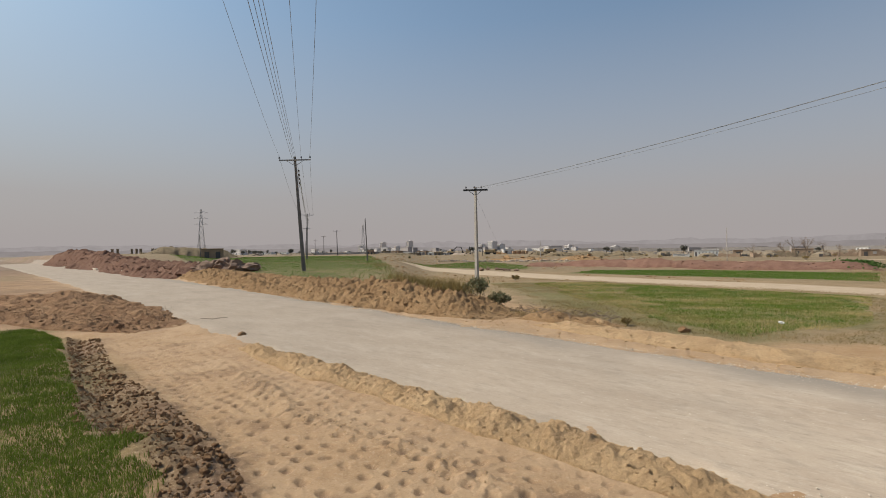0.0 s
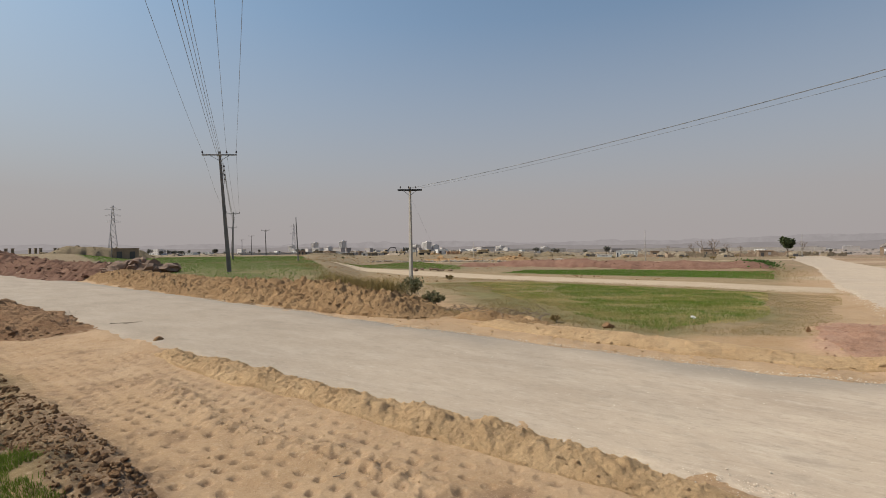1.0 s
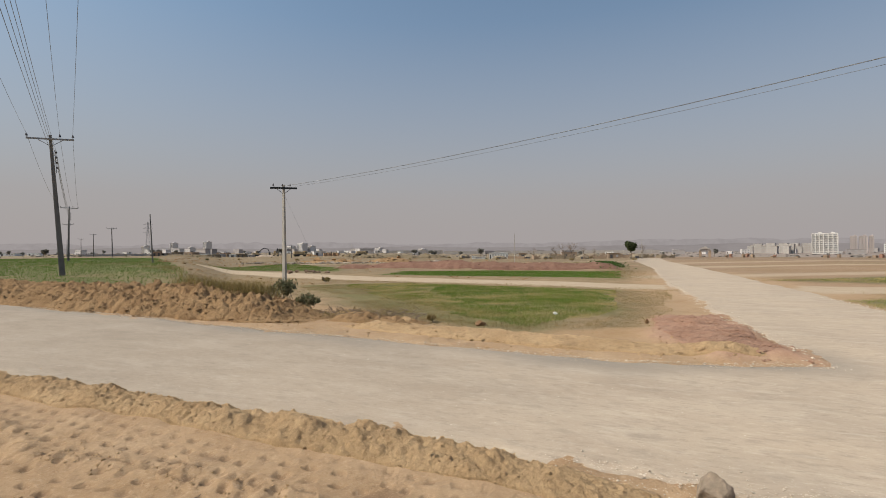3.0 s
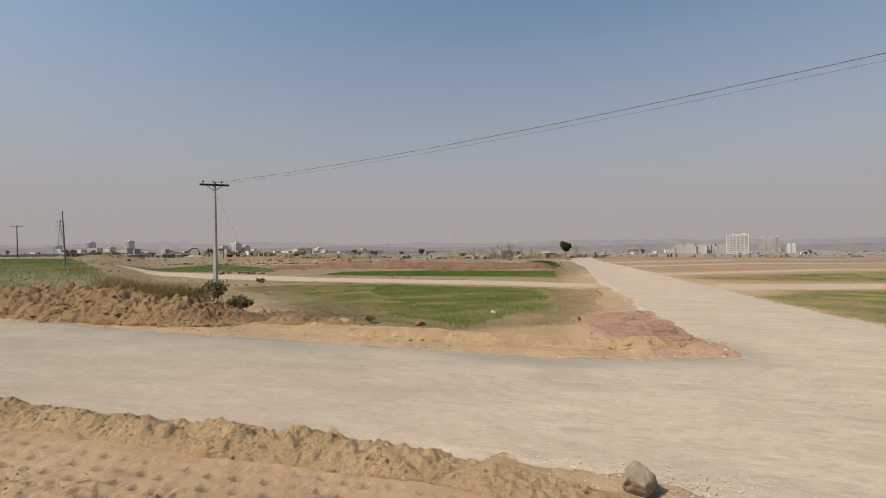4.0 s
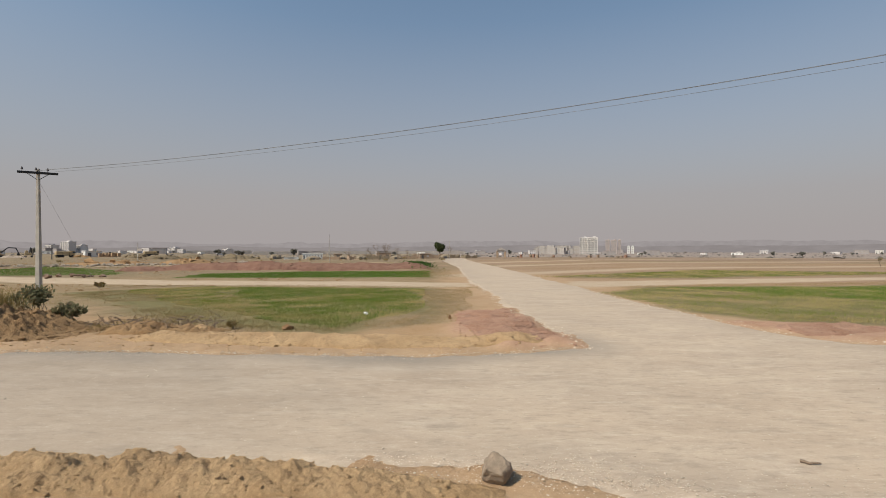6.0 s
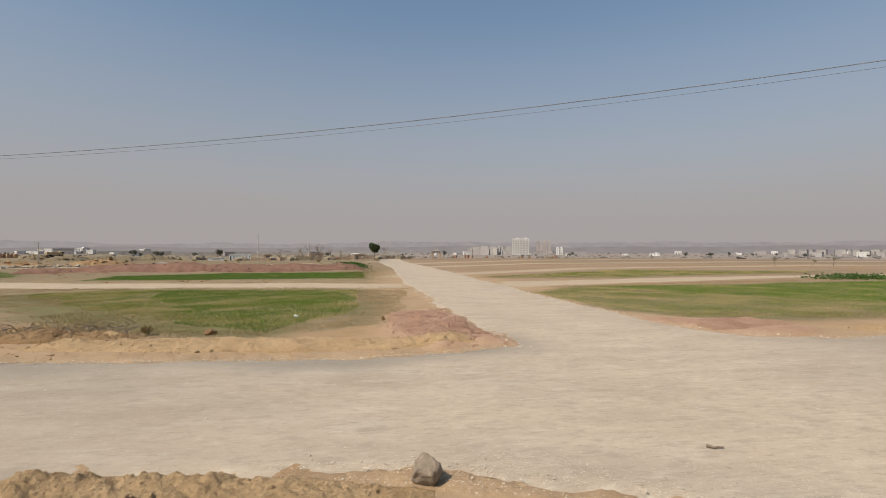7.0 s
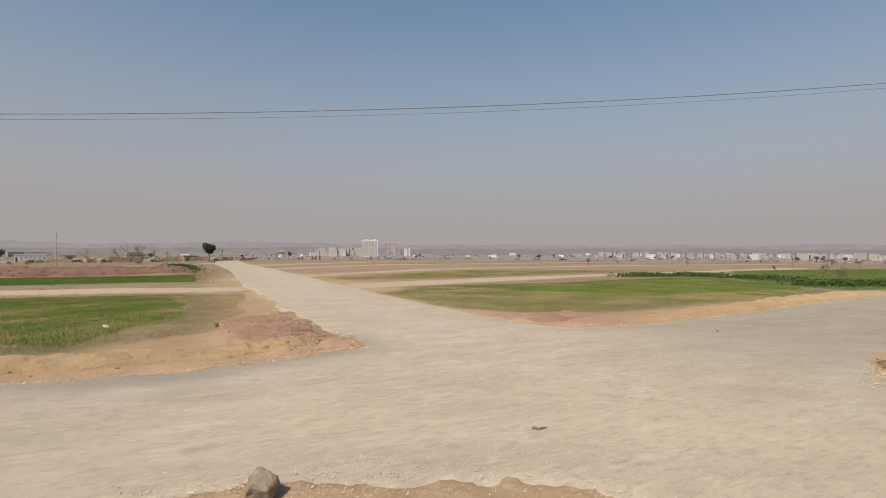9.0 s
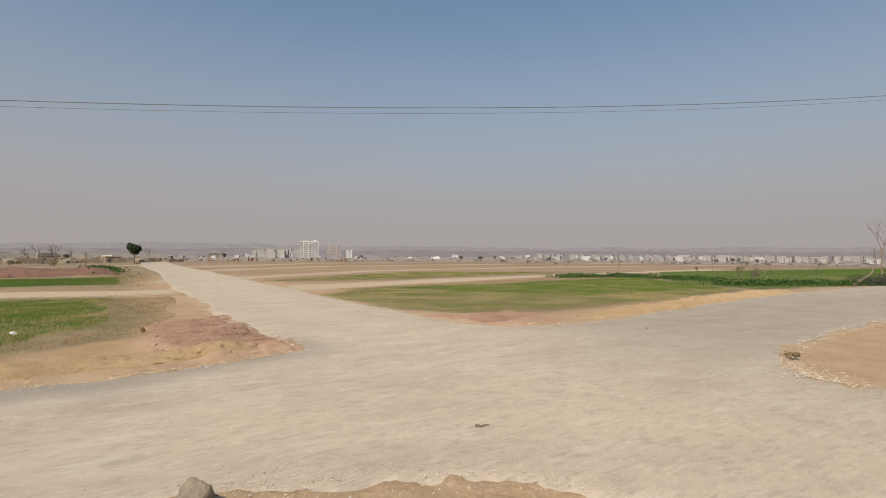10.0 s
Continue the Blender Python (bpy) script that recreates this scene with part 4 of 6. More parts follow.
tagged(array_mesh("red_clods", v, f, SOIL_ROSE), "red-brown clods at the corner of the crossing", "soil clods", kind="stuff")


def single_rock(name, x, y, size, seed, mat, label, sink=0.3, tall=1.0):
    """One rough rock, with broken facets."""
    rng = random.Random(seed)
    bm = bmesh.new()
    bmesh.ops.create_icosphere(bm, subdivisions=4, radius=size)
    for _ in range(12):
        d = Vector((rng.uniform(-1, 1), rng.uniform(-1, 1), rng.uniform(-0.6, 1))).normalized()
        cut = size * rng.uniform(0.60, 0.85)
        for v in bm.verts:
            over = v.co.dot(d) - cut
            if over > 0:
                v.co -= d * over * 0.92
    for v in bm.verts:
        v.co += v.co.normalized() * size * (0.10 * noise.fractal(v.co * (3.0 / size) + Vector((seed, 0, 0)), 1.0, 2.0, 4))
        v.co.z *= tall
    for p in bm.faces:
        p.smooth = True
    ob = part(name, bm, mat)
    ob.location = (x, y, float(ground_height(np.array([x]), np.array([y]))[0]) + size * tall * (1 - sink))
    return tagged(ob, label, "rock")


single_rock("rock", 3.36, 2.87, 0.15, 14, STONE_GREY, "rough grey-brown rock standing at the road edge", 0.22, 1.0)
single_rock("earth_clod", -5.35, 12.35, 0.14, 6, SOIL_DARK, "dark lump of soil by the road edge", 0.4, 0.6)
single_rock("earth_clod", 8.05, 7.0, 0.13, 8, SOIL_TAN, "tan lump of soil on the verge", 0.4, 0.7)
single_rock("earth_clod", 5.9, 12.2, 0.16, 9, SOIL_DARK, "dark clod at the edge of the wheat plot", 0.4, 0.6)
single_rock("earth_clod", 4.2, 13.6, 0.20, 10, SOIL_TAN, "pale lump of soil at the plot edge", 0.4, 0.6)
single_rock("earth_clod", 10.3, 10.6, 0.05, 11, SOIL_DARK, "small upright dark clod on red soil", 0.2, 1.8)

soil_ridge("red_bank", [(13, 79.5, 0.5, 1.5), (19.8, 76, 0.5, 1.8), (27, 69.5, 0.65, 2.0), (34, 63, 0.75, 2.0), (41, 57.5, 0.7, 1.9), (47.5, 52.5, 0.4, 1.6)], SOIL_BANK,
           "bank of red-brown soil behind the far crop", "soil bank", 141, 0.07, 200, 0.30, 1.6, 17, 0.25)

rng = np.random.default_rng(17)
rough_turn, rough_reach = np.radians(rng.uniform(-32, 9, 5200)), 40 + 150 * rng.random(5200) ** 1.2
qx, qy = -np.sin(rough_turn) * rough_reach, np.cos(rough_turn) * rough_reach
k = (fbm(qx, qy, 9.0, 18, 3) > -0.05) & ~inside(ROAD, qx, qy) & ~inside(TRACK_WEST, qx, qy) & ~inside(FIELD_FAR, qx, qy) & ~inside(FIELD_WHEAT, qx, qy) & ~inside(FIELD_FAR_WEST, qx, qy)
qx, qy, qs = qx[k], qy[k], (0.05 * rng.lognormal(0, 0.6, 5200).clip(0.3, 3.5) * (0.5 + rough_reach / 90))[k]
v, f = lumps(rng, np.stack([qx, qy, ground_height(qx, qy) + qs * 0.1], -1), qs, 0, 0.5)
tagged(array_mesh("rough_clods", v, f, SOIL_BROWN), "brown clods strewn over the rough scrubby ground", "soil clods", kind="stuff")

# ---- grass and crops ----
def crop(name, poly, count, height, width, mat, label, seed, lean=0.4, ragged=0.8, thin=0.0, size=2.2):
    rng = np.random.default_rng(seed)
    x, y = scatter(rng, poly, count)
    keep = edge_distance(poly, x, y) + fbm(x, y, size, seed, 3) * ragged > 0
    if thin:
        keep &= fbm(x, y, size * 0.6, seed + 5, 3) > rng.uniform(-1.3, 0.2, count) * (1 / thin) * 0.5
    x, y = x[keep], y[keep]
    tall = height * (0.75 + 0.5 * vnoise(x * 0.7, y * 0.7, seed))
    v, f = blades(rng, x, y, tall, width, lean)
    return tagged(array_mesh(name, v, f, mat), label, "grass", kind="stuff")


near_view = [(-11.5, 13.4), (-9.6, 11.9), (-6.4, 8.0), (-4.6, 5.9), (-3.4, 5.2), (-2.8, 4.5), (-2.3, 3.2), (-4.2, 2.6), (-14, 11.5)]
crop("grass", near_view, 165000, 0.05, 0.006, GRASS, "fresh green grass with dry patches in a small plot", 201, 1.1, 0.5, 0.6, 0.7)
crop("grass", near_view, 14000, 0.09, 0.007, GRASS, "taller tufts of green grass in the small plot", 212, 0.9, 0.6, 2.2, 0.7)
WHEAT_GROWN = [(6.6, 38), (11.9, 37.2), (20.3, 23.2), (12.2, 13.9), (8.4, 11.5), (7.0, 11.6), (6.2, 15), (6.0, 21)]
crop("dry_grass", [(3.2, 38.7), (8.2, 38), (7.6, 22), (8.2, 12.2), (6.6, 10.8), (5.0, 13.8), (4.2, 20.9)], 26000, 0.045, 0.010, STRAW, "short dry grass on the bare side of the wheat plot", 213, 1.1, 1.2, 1.4)
crop("wheat", WHEAT_GROWN, 130000, 0.05, 0.010, WHEAT, "thin young wheat with yellowed patches", 202, 1.0, 1.2, 0.9)
dense = [(20.2, 23.3), (12.2, 14.0), (8.5, 11.6), (6.8, 11.3), (6.2, 15), (8.5, 24), (13.0, 33.5)]
crop("wheat", dense, 46000, 0.065, 0.011, GREEN, "denser bright green wheat along the plot edge", 203, 0.9, 2.2, 1.4, 3.0)
crop("dry_grass", FIELD_DRY, 10000, 0.03, 0.012, STRAW, "short dry grass beside the red soil", 204, 1.1, 0.8)
crop("wheat", FIELD_FAR, 42000, 0.07, 0.028, GREEN, "dense green crop strip beyond the track", 205, 0.5, 1.5)
crop("wheat", FIELD_FAR_WEST, 20000, 0.07, 0.035, GREEN, "green crop strip behind the stones", 206, 0.5, 1.5)
crop("wheat", FIELD_TERRACE, 60000, 0.09, 0.035, GREEN, "green crop on the raised terrace", 207, 0.6, 1.2)
crop("wheat", FIELD_EAST, 110000, 0.05, 0.014, WHEAT, "young green wheat with straw patches", 208, 0.6, 1.5, 0.9)
crop("wheat", [(33, 14.0), (66, -7.6), (46, -12.5), (30, -1.0)], 45000, 0.06, 0.022, GREEN, "bright dense crop in the plot by the road", 209, 0.5, 1.5)
crop("dry_grass", FIELD_EAST_FAR, 22000, 0.07, 0.045, WHEAT, "thin patchy green strip beyond the track", 210, 0.7, 2.5, 0.8)
crop("wheat", FIELD_EAST_WIDE, 36000, 0.10, 0.05, GREEN, "wide dark green crop field", 211, 0.5, 1.5)
for line, count, spread, tall, seed in (([(-2.2, 20.2), (-0.9, 19.0), (0.5, 17.9)], 3000, 0.32, 0.44, 221),
                                        ([(-9.5, 60), (-5.5, 44), (-2.6, 33), (-1.6, 26)], 1300, 0.7, 0.22, 222),
                                        ([(2.0, 16.6), (3.4, 16.0), (4.2, 15.0)], 1100, 0.5, 0.22, 223),
                                        ([(24, 20.2), (21.0, 25.6), (12.5, 38.5), (6, 46)], 4200, 0.7, 0.07, 224),
                                        ([(4.6, 21), (4.4, 17), (5.0, 13.8), (6.6, 11.2), (9, 11.2)], 5200, 0.5, 0.05, 225),
                                        ([(31, 15.6), (45, 9), (66, -5)], 3600, 0.8, 0.09, 226),
                                        ([(32, 34.5), (44, 50), (50, 58)], 3000, 1.8, 0.16, 227),
                                        ([(18.6, 3.2), (20.5, 1.2), (26, -3.4)], 2600, 0.5, 0.06, 228),
                                        ([(40, 30), (52, 20), (80, 3)], 3800, 1.4, 0.10, 229),
                                        ([(-2.2, 30), (0, 26), (1.5, 32), (-1, 40), (1.5, 48)], 7000, 1.5, 0.08, 230),
                                        ([(-20, 62), (-8, 84), (20, 100), (50, 96), (78, 96)], 7000, 4.0, 0.16, 231)):
    rng = np.random.default_rng(seed)
    x, y = along(rng, line, count, spread)
    k = ~inside(ROAD, x, y) & (fbm(x, y, 1.1 + 0.03 * spread * 40, seed, 3) > rng.uniform(-0.7, 0.35, count))
    v, f = blades(rng, x[k], y[k], np.full(k.sum(), tall), 0.005 + 0.00030 * np.hypot(x[k], y[k]), 0.9,
                  (lambda a, b: ground_height(a, b) + 0.78 * smooth(1.9, 0.2, edge_distance([(-4.2, 21.6), (-1.2, 18.8), (0.5, 17.2)], a, b, False))) if seed == 221 else None)
    tagged(array_mesh("dry_grass", v, f, STRAW), "tufts of dry straw-coloured grass on the plot margin", "dry grass", kind="stuff")


# ---- poles and wires ----
LINE_TURN = 15.6  # the pole line's heading


def pin_insulator(bm, x, y, z, size=1.0):
    add_tube(bm, (x, y, z), (x, y, z + 0.10 * size), 0.015 * size, None, 6)
    add_tube(bm, (x, y, z + 0.10 * size), (x, y, z + 0.16 * size), 0.075 * size, 0.06 * size, 10)
    add_tube(bm, (x, y, z + 0.16 * size), (x, y, z + 0.22 * size), 0.06 * size, 0.045 * size, 10)
    add_tube(bm, (x, y, z + 0.22 * size), (x, y, z + 0.27 * size), 0.035 * size, 0.03 * size, 8)


def power_pole(x, y, height, arm, label, shaft_mat, arm_mat, lean=0.0, turn=0.0, pins=(-1, 0.32, 1), rack=False, thick=0.055, wide=1.0, lean_fore=0.0, group="power poles", twist=0.0):
    """A tapered pole with a braced crossarm, pin insulators and, on some, a low-voltage rack."""
    ob = thing("power_pole", x, y, 0, label, "power pole", group)
    ob.matrix_basis = ob.matrix_basis @ pose(0, 0, 0, lean_fore, lean, turn)
    bm = bmesh.new()
    outline = ((-1, -0.8), (-0.8, -1), (0.8, -1), (1, -0.8), (1, 0.8), (0.8, 1), (-0.8, 1), (-1, 0.8))
    rings = []
    for k in range(7):
        q = k / 6
        rings.append([bm.verts.new((p * (0.17 - 0.085 * q) * wide, s * (0.13 - 0.06 * q) * wide, -0.2 + (height + 0.2) * q)) for p, s in outline])
    for low, top in zip(rings, rings[1:]):
        for k in range(8):
            bm.faces.new((low[k], low[(k + 1) % 8], top[(k + 1) % 8], top[k]))
    bm.faces.new(rings[-1])
    shaft = part("shaft", bm, shaft_mat, ob)
    shaft.matrix_basis = pose(0, 0, 0, 0, 0, twist)
    if arm:
        top = height - 0.28
        bm = bmesh.new()
        add_box(bm, (0, -0.12, top), (arm, thick * 1.4, thick * 2), 0, 0.01)
        beam = part("crossarm", bm, arm_mat, ob)
        for side in (-1, 1):
            bm = bmesh.new()
            add_tube(bm, (0.06 * side, -0.13, top - 0.45), (side * arm * 0.27, -0.13, top - 0.05), 0.02, None, 6)
            part("brace", bm, arm_mat, ob)
        for p in pins:
            bm = bmesh.new()
            pin_insulator(bm, p * arm * 0.48, -0.12, top + thick)
            part("insulator", bm, PORCELAIN, ob)
        bm = bmesh.new()
        add_box(bm, (0, -0.02, top), (0.30 * wide, 0.30 * wide, 0.10), 0, 0.01)
        part("clamp", bm, STEEL, ob)
    if rack:
        bm = bmesh.new()
        add_box(bm, (0.17, 0, height - 1.75), (0.04, 0.05, 1.5), 0, 0.005)
        strip = part("rack", bm, STEEL, ob)
        for k in range(4):
            bm = bmesh.new()
            add_tube(bm, (0.24, 0, height - 1.2 - 0.34 * k), (0.24, 0, height - 1.08 - 0.34 * k), 0.055, None, 10)
            part("spool_insulator", bm, PORCELAIN, ob)
    return ob


def at_pole(pole, local):
    return pole.matrix_basis @ Vector(local)


def bare_pole(x, y, height, label, lean=0.0, r=0.12, mat=CONCRETE, turn=0.0):
    ob = thing("pole", x, y, turn, label, "pole", "bare poles")
    ob.matrix_basis = ob.matrix_basis @ pose(0, 0, 0, 0, lean, 0)
    bm = bmesh.new()
    add_tube(bm, (0, 0, -0.2), (0, 0, height * 0.5), r, r * 0.8, 8)
    add_tube(bm, (0, 0, height * 0.5), (0, 0, height), r * 0.8, r * 0.6, 8)
    part("shaft", bm, mat, ob)
    bm = bmesh.new()
    add_tube(bm, (0, 0, height), (0, 0, height + 0.06), r * 0.66, r * 0.5, 8)
    part("cap", bm, STEEL, ob)
    return ob


pole_west = power_pole(-11.6, 39.8, 9.35, 2.5, "tall leaning concrete power pole with braced steel crossarm", POLE_DARK, STEEL, -3.7, LINE_TURN, (-1, 0.42, 1), True)
pole_mid = power_pole(2.72, 41.9, 8.15, 2.1, "grey concrete power pole with dark thick crossarm", CONCRETE, BLACKARM, -0.2, -6, (-0.8, -0.1, 0.5), False, 0.075, twist=-38)
pole_far = power_pole(-28.6, 101.5, 9.4, 2.5, "distant grey power pole with steel crossarm", POLE_DARK, STEEL, 1.0, LINE_TURN, (-1, 0.42, 1), True)
pole_far_b = power_pole(-45.0, 160.0, 9.4, 2.4, "distant grey power pole with steel crossarm", POLE_DARK, STEEL, 0, LINE_TURN, (-1, 0.42, 1))
pole_side = power_pole(-36.0, 165.0, 8.6, 2.4, "distant grey power pole with steel crossarm", POLE_DARK, STEEL, -1.0, 10)
power_pole(-56.0, 228.0, 9.0, 2.4, "distant grey power pole with steel crossarm", POLE_DARK, STEEL, 0, LINE_TURN)
power_pole(-75.0, 285.0, 9.0, 2.4, "distant grey power pole with steel crossarm", POLE_DARK, STEEL, 0, LINE_TURN)
power_pole(16.0, 200.0, 5.0, 1.5, "distant short power pole with small crossarm", POLE_DARK, STEEL, 0, 0)
pole_behind = power_pole(2.45, -12.75, 9.4, 2.5, "tall concrete power pole with braced steel crossarm", POLE_DARK, STEEL, 0, LINE_TURN, (-1, 0.42, 1), True)
pole_east = power_pole(39.8, -29.0, 13.9, 2.3, "grey concrete power pole with dark thick crossarm", CONCRETE, BLACKARM, 0, 26, (-0.8, -0.1, 0.5), False, 0.075)
bare_pole(-11.7, 74.0, 6.4, "bare thin pole leaning over the terrace field", -2.5, 0.10, POLE_DARK)
bare_pole(-60.0, 120.0, 5.6, "bare pole beside the small shed", -2.0, 0.11, POLE_DARK)
bare_pole(-68.0, 240.0, 7.0, "bare thin pole far across the plain", 1.0, 0.12, POLE_DARK)
bare_pole(28.5, 143.0, 5.0, "pale short pole by the stone heaps", 0, 0.10, CONCRETE)
bare_pole(58.5, 100.5, 6.9, "tall slim pale pole by the red bank", 0, 0.09, CONCRETE)
bare_pole(125.0, 129.0, 6.6, "slim pale pole beside the dark tree", 0, 0.10, CONCRETE)


def wire(name, a, b, sag, r, label, parent=None):
    """A sagging wire between two places."""
    a, b = Vector(a), Vector(b)
    n = 40
    pts = [a.lerp(b, k / n) - Vector((0, 0, 4 * sag * (k / n) * (1 - k / n))) for k in range(n + 1)]
    bm = bmesh.new()
    rings = []
    side = (b - a).cross(Vector((0, 0, 1))).normalized()
    for p in pts:
        rings.append([bm.verts.new(p + side * (r * math.cos(q)) + Vector((0, 0, r * math.sin(q)))) for q in (0, 1.57, 3.14, 4.71)])
    for u, w in zip(rings, rings[1:]):
        for k in range(4):
            bm.faces.new((u[k], u[(k + 1) % 4], w[(k + 1) % 4], w[k]))
    ob = part(name, bm, WIRE, parent)
    return tagged(ob, label, "wire", "overhead wires")


for p in (-1, 0.42, 1):
    spot = (p * 1.2, -0.12, 9.35 - 0.28 + 0.33)
    wire("power_line", at_pole(pole_west, spot), at_pole(pole_behind, spot), 0.75, 0.0065, "thin grey overhead power line from pole to pole")
    wire("power_line", at_pole(pole_west, spot), at_pole(pole_far, spot), 1.0, 0.009, "thin grey overhead power line from pole to pole")
for k in range(4):
    spot = (0.25, 0, 9.35 - 1.14 - 0.34 * k)
    far = (-0.35 - 0.09 * k, 0, 9.35 - 0.9 - 0.25 * k)
    wire("power_line", at_pole(pole_west, spot), at_pole(pole_behind, far), 0.6, 0.0065, "thin grey low overhead cable from pole to pole")
    wire("power_line", at_pole(pole_west, spot), at_pole(pole_far, spot), 0.9, 0.009, "thin grey low overhead cable from pole to pole")
for dx, dy in ((0.0, 0.0), (0.07, 0.02), (0.95, 0.3)):
    wire("power_line", (2.7 + dx * 0.9, 41.9 - 0.12, 7.38), (39.8 + dx, -29.0 + dy, 13.12), 1.6, 0.0085, "thin dark overhead power line across the road")
stay = wire("stay_wire", at_pole(pole_mid, (0.1, 0, 7.2)), (6.1, 42.6, -0.68), 0.02, 0.012, "taut steel stay wire of the power pole")


def pylon(x, y, height, label):
    """A lattice transmission tower: tapering legs, X bracing and three arms."""
    ob = thing("pylon", x, y, 20, label, "pylon", "pylons")
    half = lambda z: height * 0.075 * (1 - z / height) ** 1.25 + 0.35
    r = height * 0.0032
    for sx, sy in ((-1, -1), (1, -1), (1, 1), (-1, 1)):
        bm = bmesh.new()
        for k in range(6):
            z0, z1 = height * k / 6, height * (k + 1) / 6
            add_tube(bm, (sx * half(z0), sy * half(z0), z0), (sx * half(z1), sy * half(z1), z1), r, None, 4)
        part("leg", bm, STEEL, ob)
    for k in range(9):
        z0, z1 = height * k / 9, height * (k + 1) / 9
        a, b = half(z0), half(z1)
        bm = bmesh.new()
        for s in (-1, 1):
            add_tube(bm, (-a, s * a, z0), (b, s * b, z1), r * 0.6, None, 4)
            add_tube(bm, (a, s * a, z0), (-b, s * b, z1), r * 0.6, None, 4)
            add_tube(bm, (s * a, -a, z0), (s * b, b, z1), r * 0.6, None, 4)
        part("bracing", bm, STEEL, ob)
    for z in (0.68, 0.80, 0.92):
        bm = bmesh.new()
        w = height * 0.13
        add_tube(bm, (-w, 0, height * z), (w, 0, height * z), r * 0.8, None, 4)
        add_tube(bm, (-w, 0, height * z), (0, 0, height * (z + 0.05)), r * 0.5, None, 4)
        add_tube(bm, (w, 0, height * z), (0, 0, height * (z + 0.05)), r * 0.5, None, 4)
        part("arm", bm, STEEL, ob)
    return ob


pylon(-152.0, 306.0, 30.0, "grey lattice transmission pylon far across the plain")
pylon(-105.0, 640.0, 38.0, "hazy grey lattice transmission pylon on the plain")

# ---- shrubs and trees ----
def branch_tree(name, x, y, height, label, seed, leaf=None, leaves=0, leaf_size=0.12, lean=(0.0, 0.0), spread=0.5, stems=1, r=0.09, category="tree", group="", low=0.25):
    """A tapered trunk that forks into limbs and twigs, with small leaves about the twigs."""
    rng = random.Random(seed)
    ob = thing(name, x, y, 0, label, category, group)
    wood = bmesh.new()
    tips = []

    def grow(p, d, length, rad, level):
        n = 3
        for k in range(n):
            d = (d + Vector((rng.uniform(-1, 1), rng.uniform(-1, 1), rng.uniform(-0.3, 0.6))) * 0.22).normalized()
            q = p + d * (length / n)
            add_tube(wood, p, q, rad * (1 - 0.2 * k), rad * (1 - 0.2 * (k + 1)), 5)
            p = q
            if level >= 2:
                tips.append(p.copy())
        if level < 4:
            for _ in range(rng.choice((2, 3, 3))):
                e = (d + Vector((rng.uniform(-1, 1), rng.uniform(-1, 1), rng.uniform(-0.2, 0.7))) * (spread * 1.6)).normalized()
                grow(p, e, length * rng.uniform(0.55, 0.8), rad * 0.5, level + 1)

    for s in range(stems):
        a = 6.28 * s / stems
        out = Vector((math.cos(a), math.sin(a), 0)) * (0.5 if stems > 1 else 0.0)
        grow(Vector((0, 0, -0.05)), (Vector((lean[0], lean[1], 1)) + out).normalized(), height * 0.34, r, 0)
    part("trunk", wood, TWIG if not leaf else BARK, ob)
    if leaf and leaves:
        nrng = np.random.default_rng(seed)
        t = np.array([p[:] for p in tips if p.z > height * low])
        c = t[nrng.integers(0, len(t), leaves)] + nrng.normal(0, height * 0.05, (leaves, 3))
        u = nrng.normal(0, 1, (leaves, 3))
        u /= np.linalg.norm(u, axis=1)[:, None]
        w = np.cross(u, nrng.normal(0, 1, (leaves, 3)))
        w /= np.linalg.norm(w, axis=1)[:, None]
        s = leaf_size * nrng.uniform(0.5, 1.4, (leaves, 1))
        v = np.stack([c - u * s, c + w * s * 0.45, c + u * s, c - w * s * 0.45], 1).reshape(-1, 3)
        array_mesh("crown", v, np.arange(leaves * 4).reshape(-1, 4), leaf, ob)
    return ob


bush = branch_tree("shrub", 1.25, 18.0, 1.05, "grey-green weedy bush at the foot of the bank", 301, SHRUB, 900, 0.06, (0, 0), 0.9, 5, 0.015, "shrub", "", 0.05)
bush.location.z += 0.25
branch_tree("shrub", 1.75, 17.3, 0.85, "grey-green weedy bush at the foot of the bank", 302, SHRUB, 800, 0.06, (0.2, -0.1), 0.9, 5, 0.014, "shrub", "", 0.05)
branch_tree("shrub", 4.9, 13.4, 0.30, "low dry brown weed on the verge", 303, STRAW, 260, 0.05, (0, 0), 1.0, 5, 0.008, "shrub", "", 0.02)
branch_tree("shrub", -8.75, 14.95, 0.62, "dry bare weed at the road edge", 304, None, 0, 0.1, (0, 0), 0.5, 2, 0.010, "shrub")
branch_tree("shrub", 11.1, -4.2, 0.26, "small dry weed among gravel at the corner", 305, STRAW, 50, 0.04, (0, 0), 0.9, 5, 0.007, "shrub", "", 0.02)
branch_tree("shrub", 6.2, 43.0, 0.5, "dry bush by the stay wire anchor", 306, STRAW, 500, 0.10, (0, 0), 1.0, 5, 0.015, "shrub", "", 0.02)
branch_tree("tree", 122.0, 131.0, 5.8, "dark leafy tree beside the dirt road", 310, DARKLEAF, 5200, 0.33, (0.05, 0), 0.42, 1, 0.22, "tree", "", 0.08)
for k, (x, y, h) in enumerate(((97, 138, 5.0), (99, 137, 6.6), (101.5, 136, 5.6), (104, 139, 7.0), (128, 132, 5.5), (112, 138, 4.0), (90, 141, 4.6), (107, 137, 5.0))):
    branch_tree("bare_tree", x, y, h, "leafless grey tree by the mud huts", 320 + k, None, 0, 0.25, (0, 0), 0.6, 1, 0.22, "tree", "bare trees by the huts")
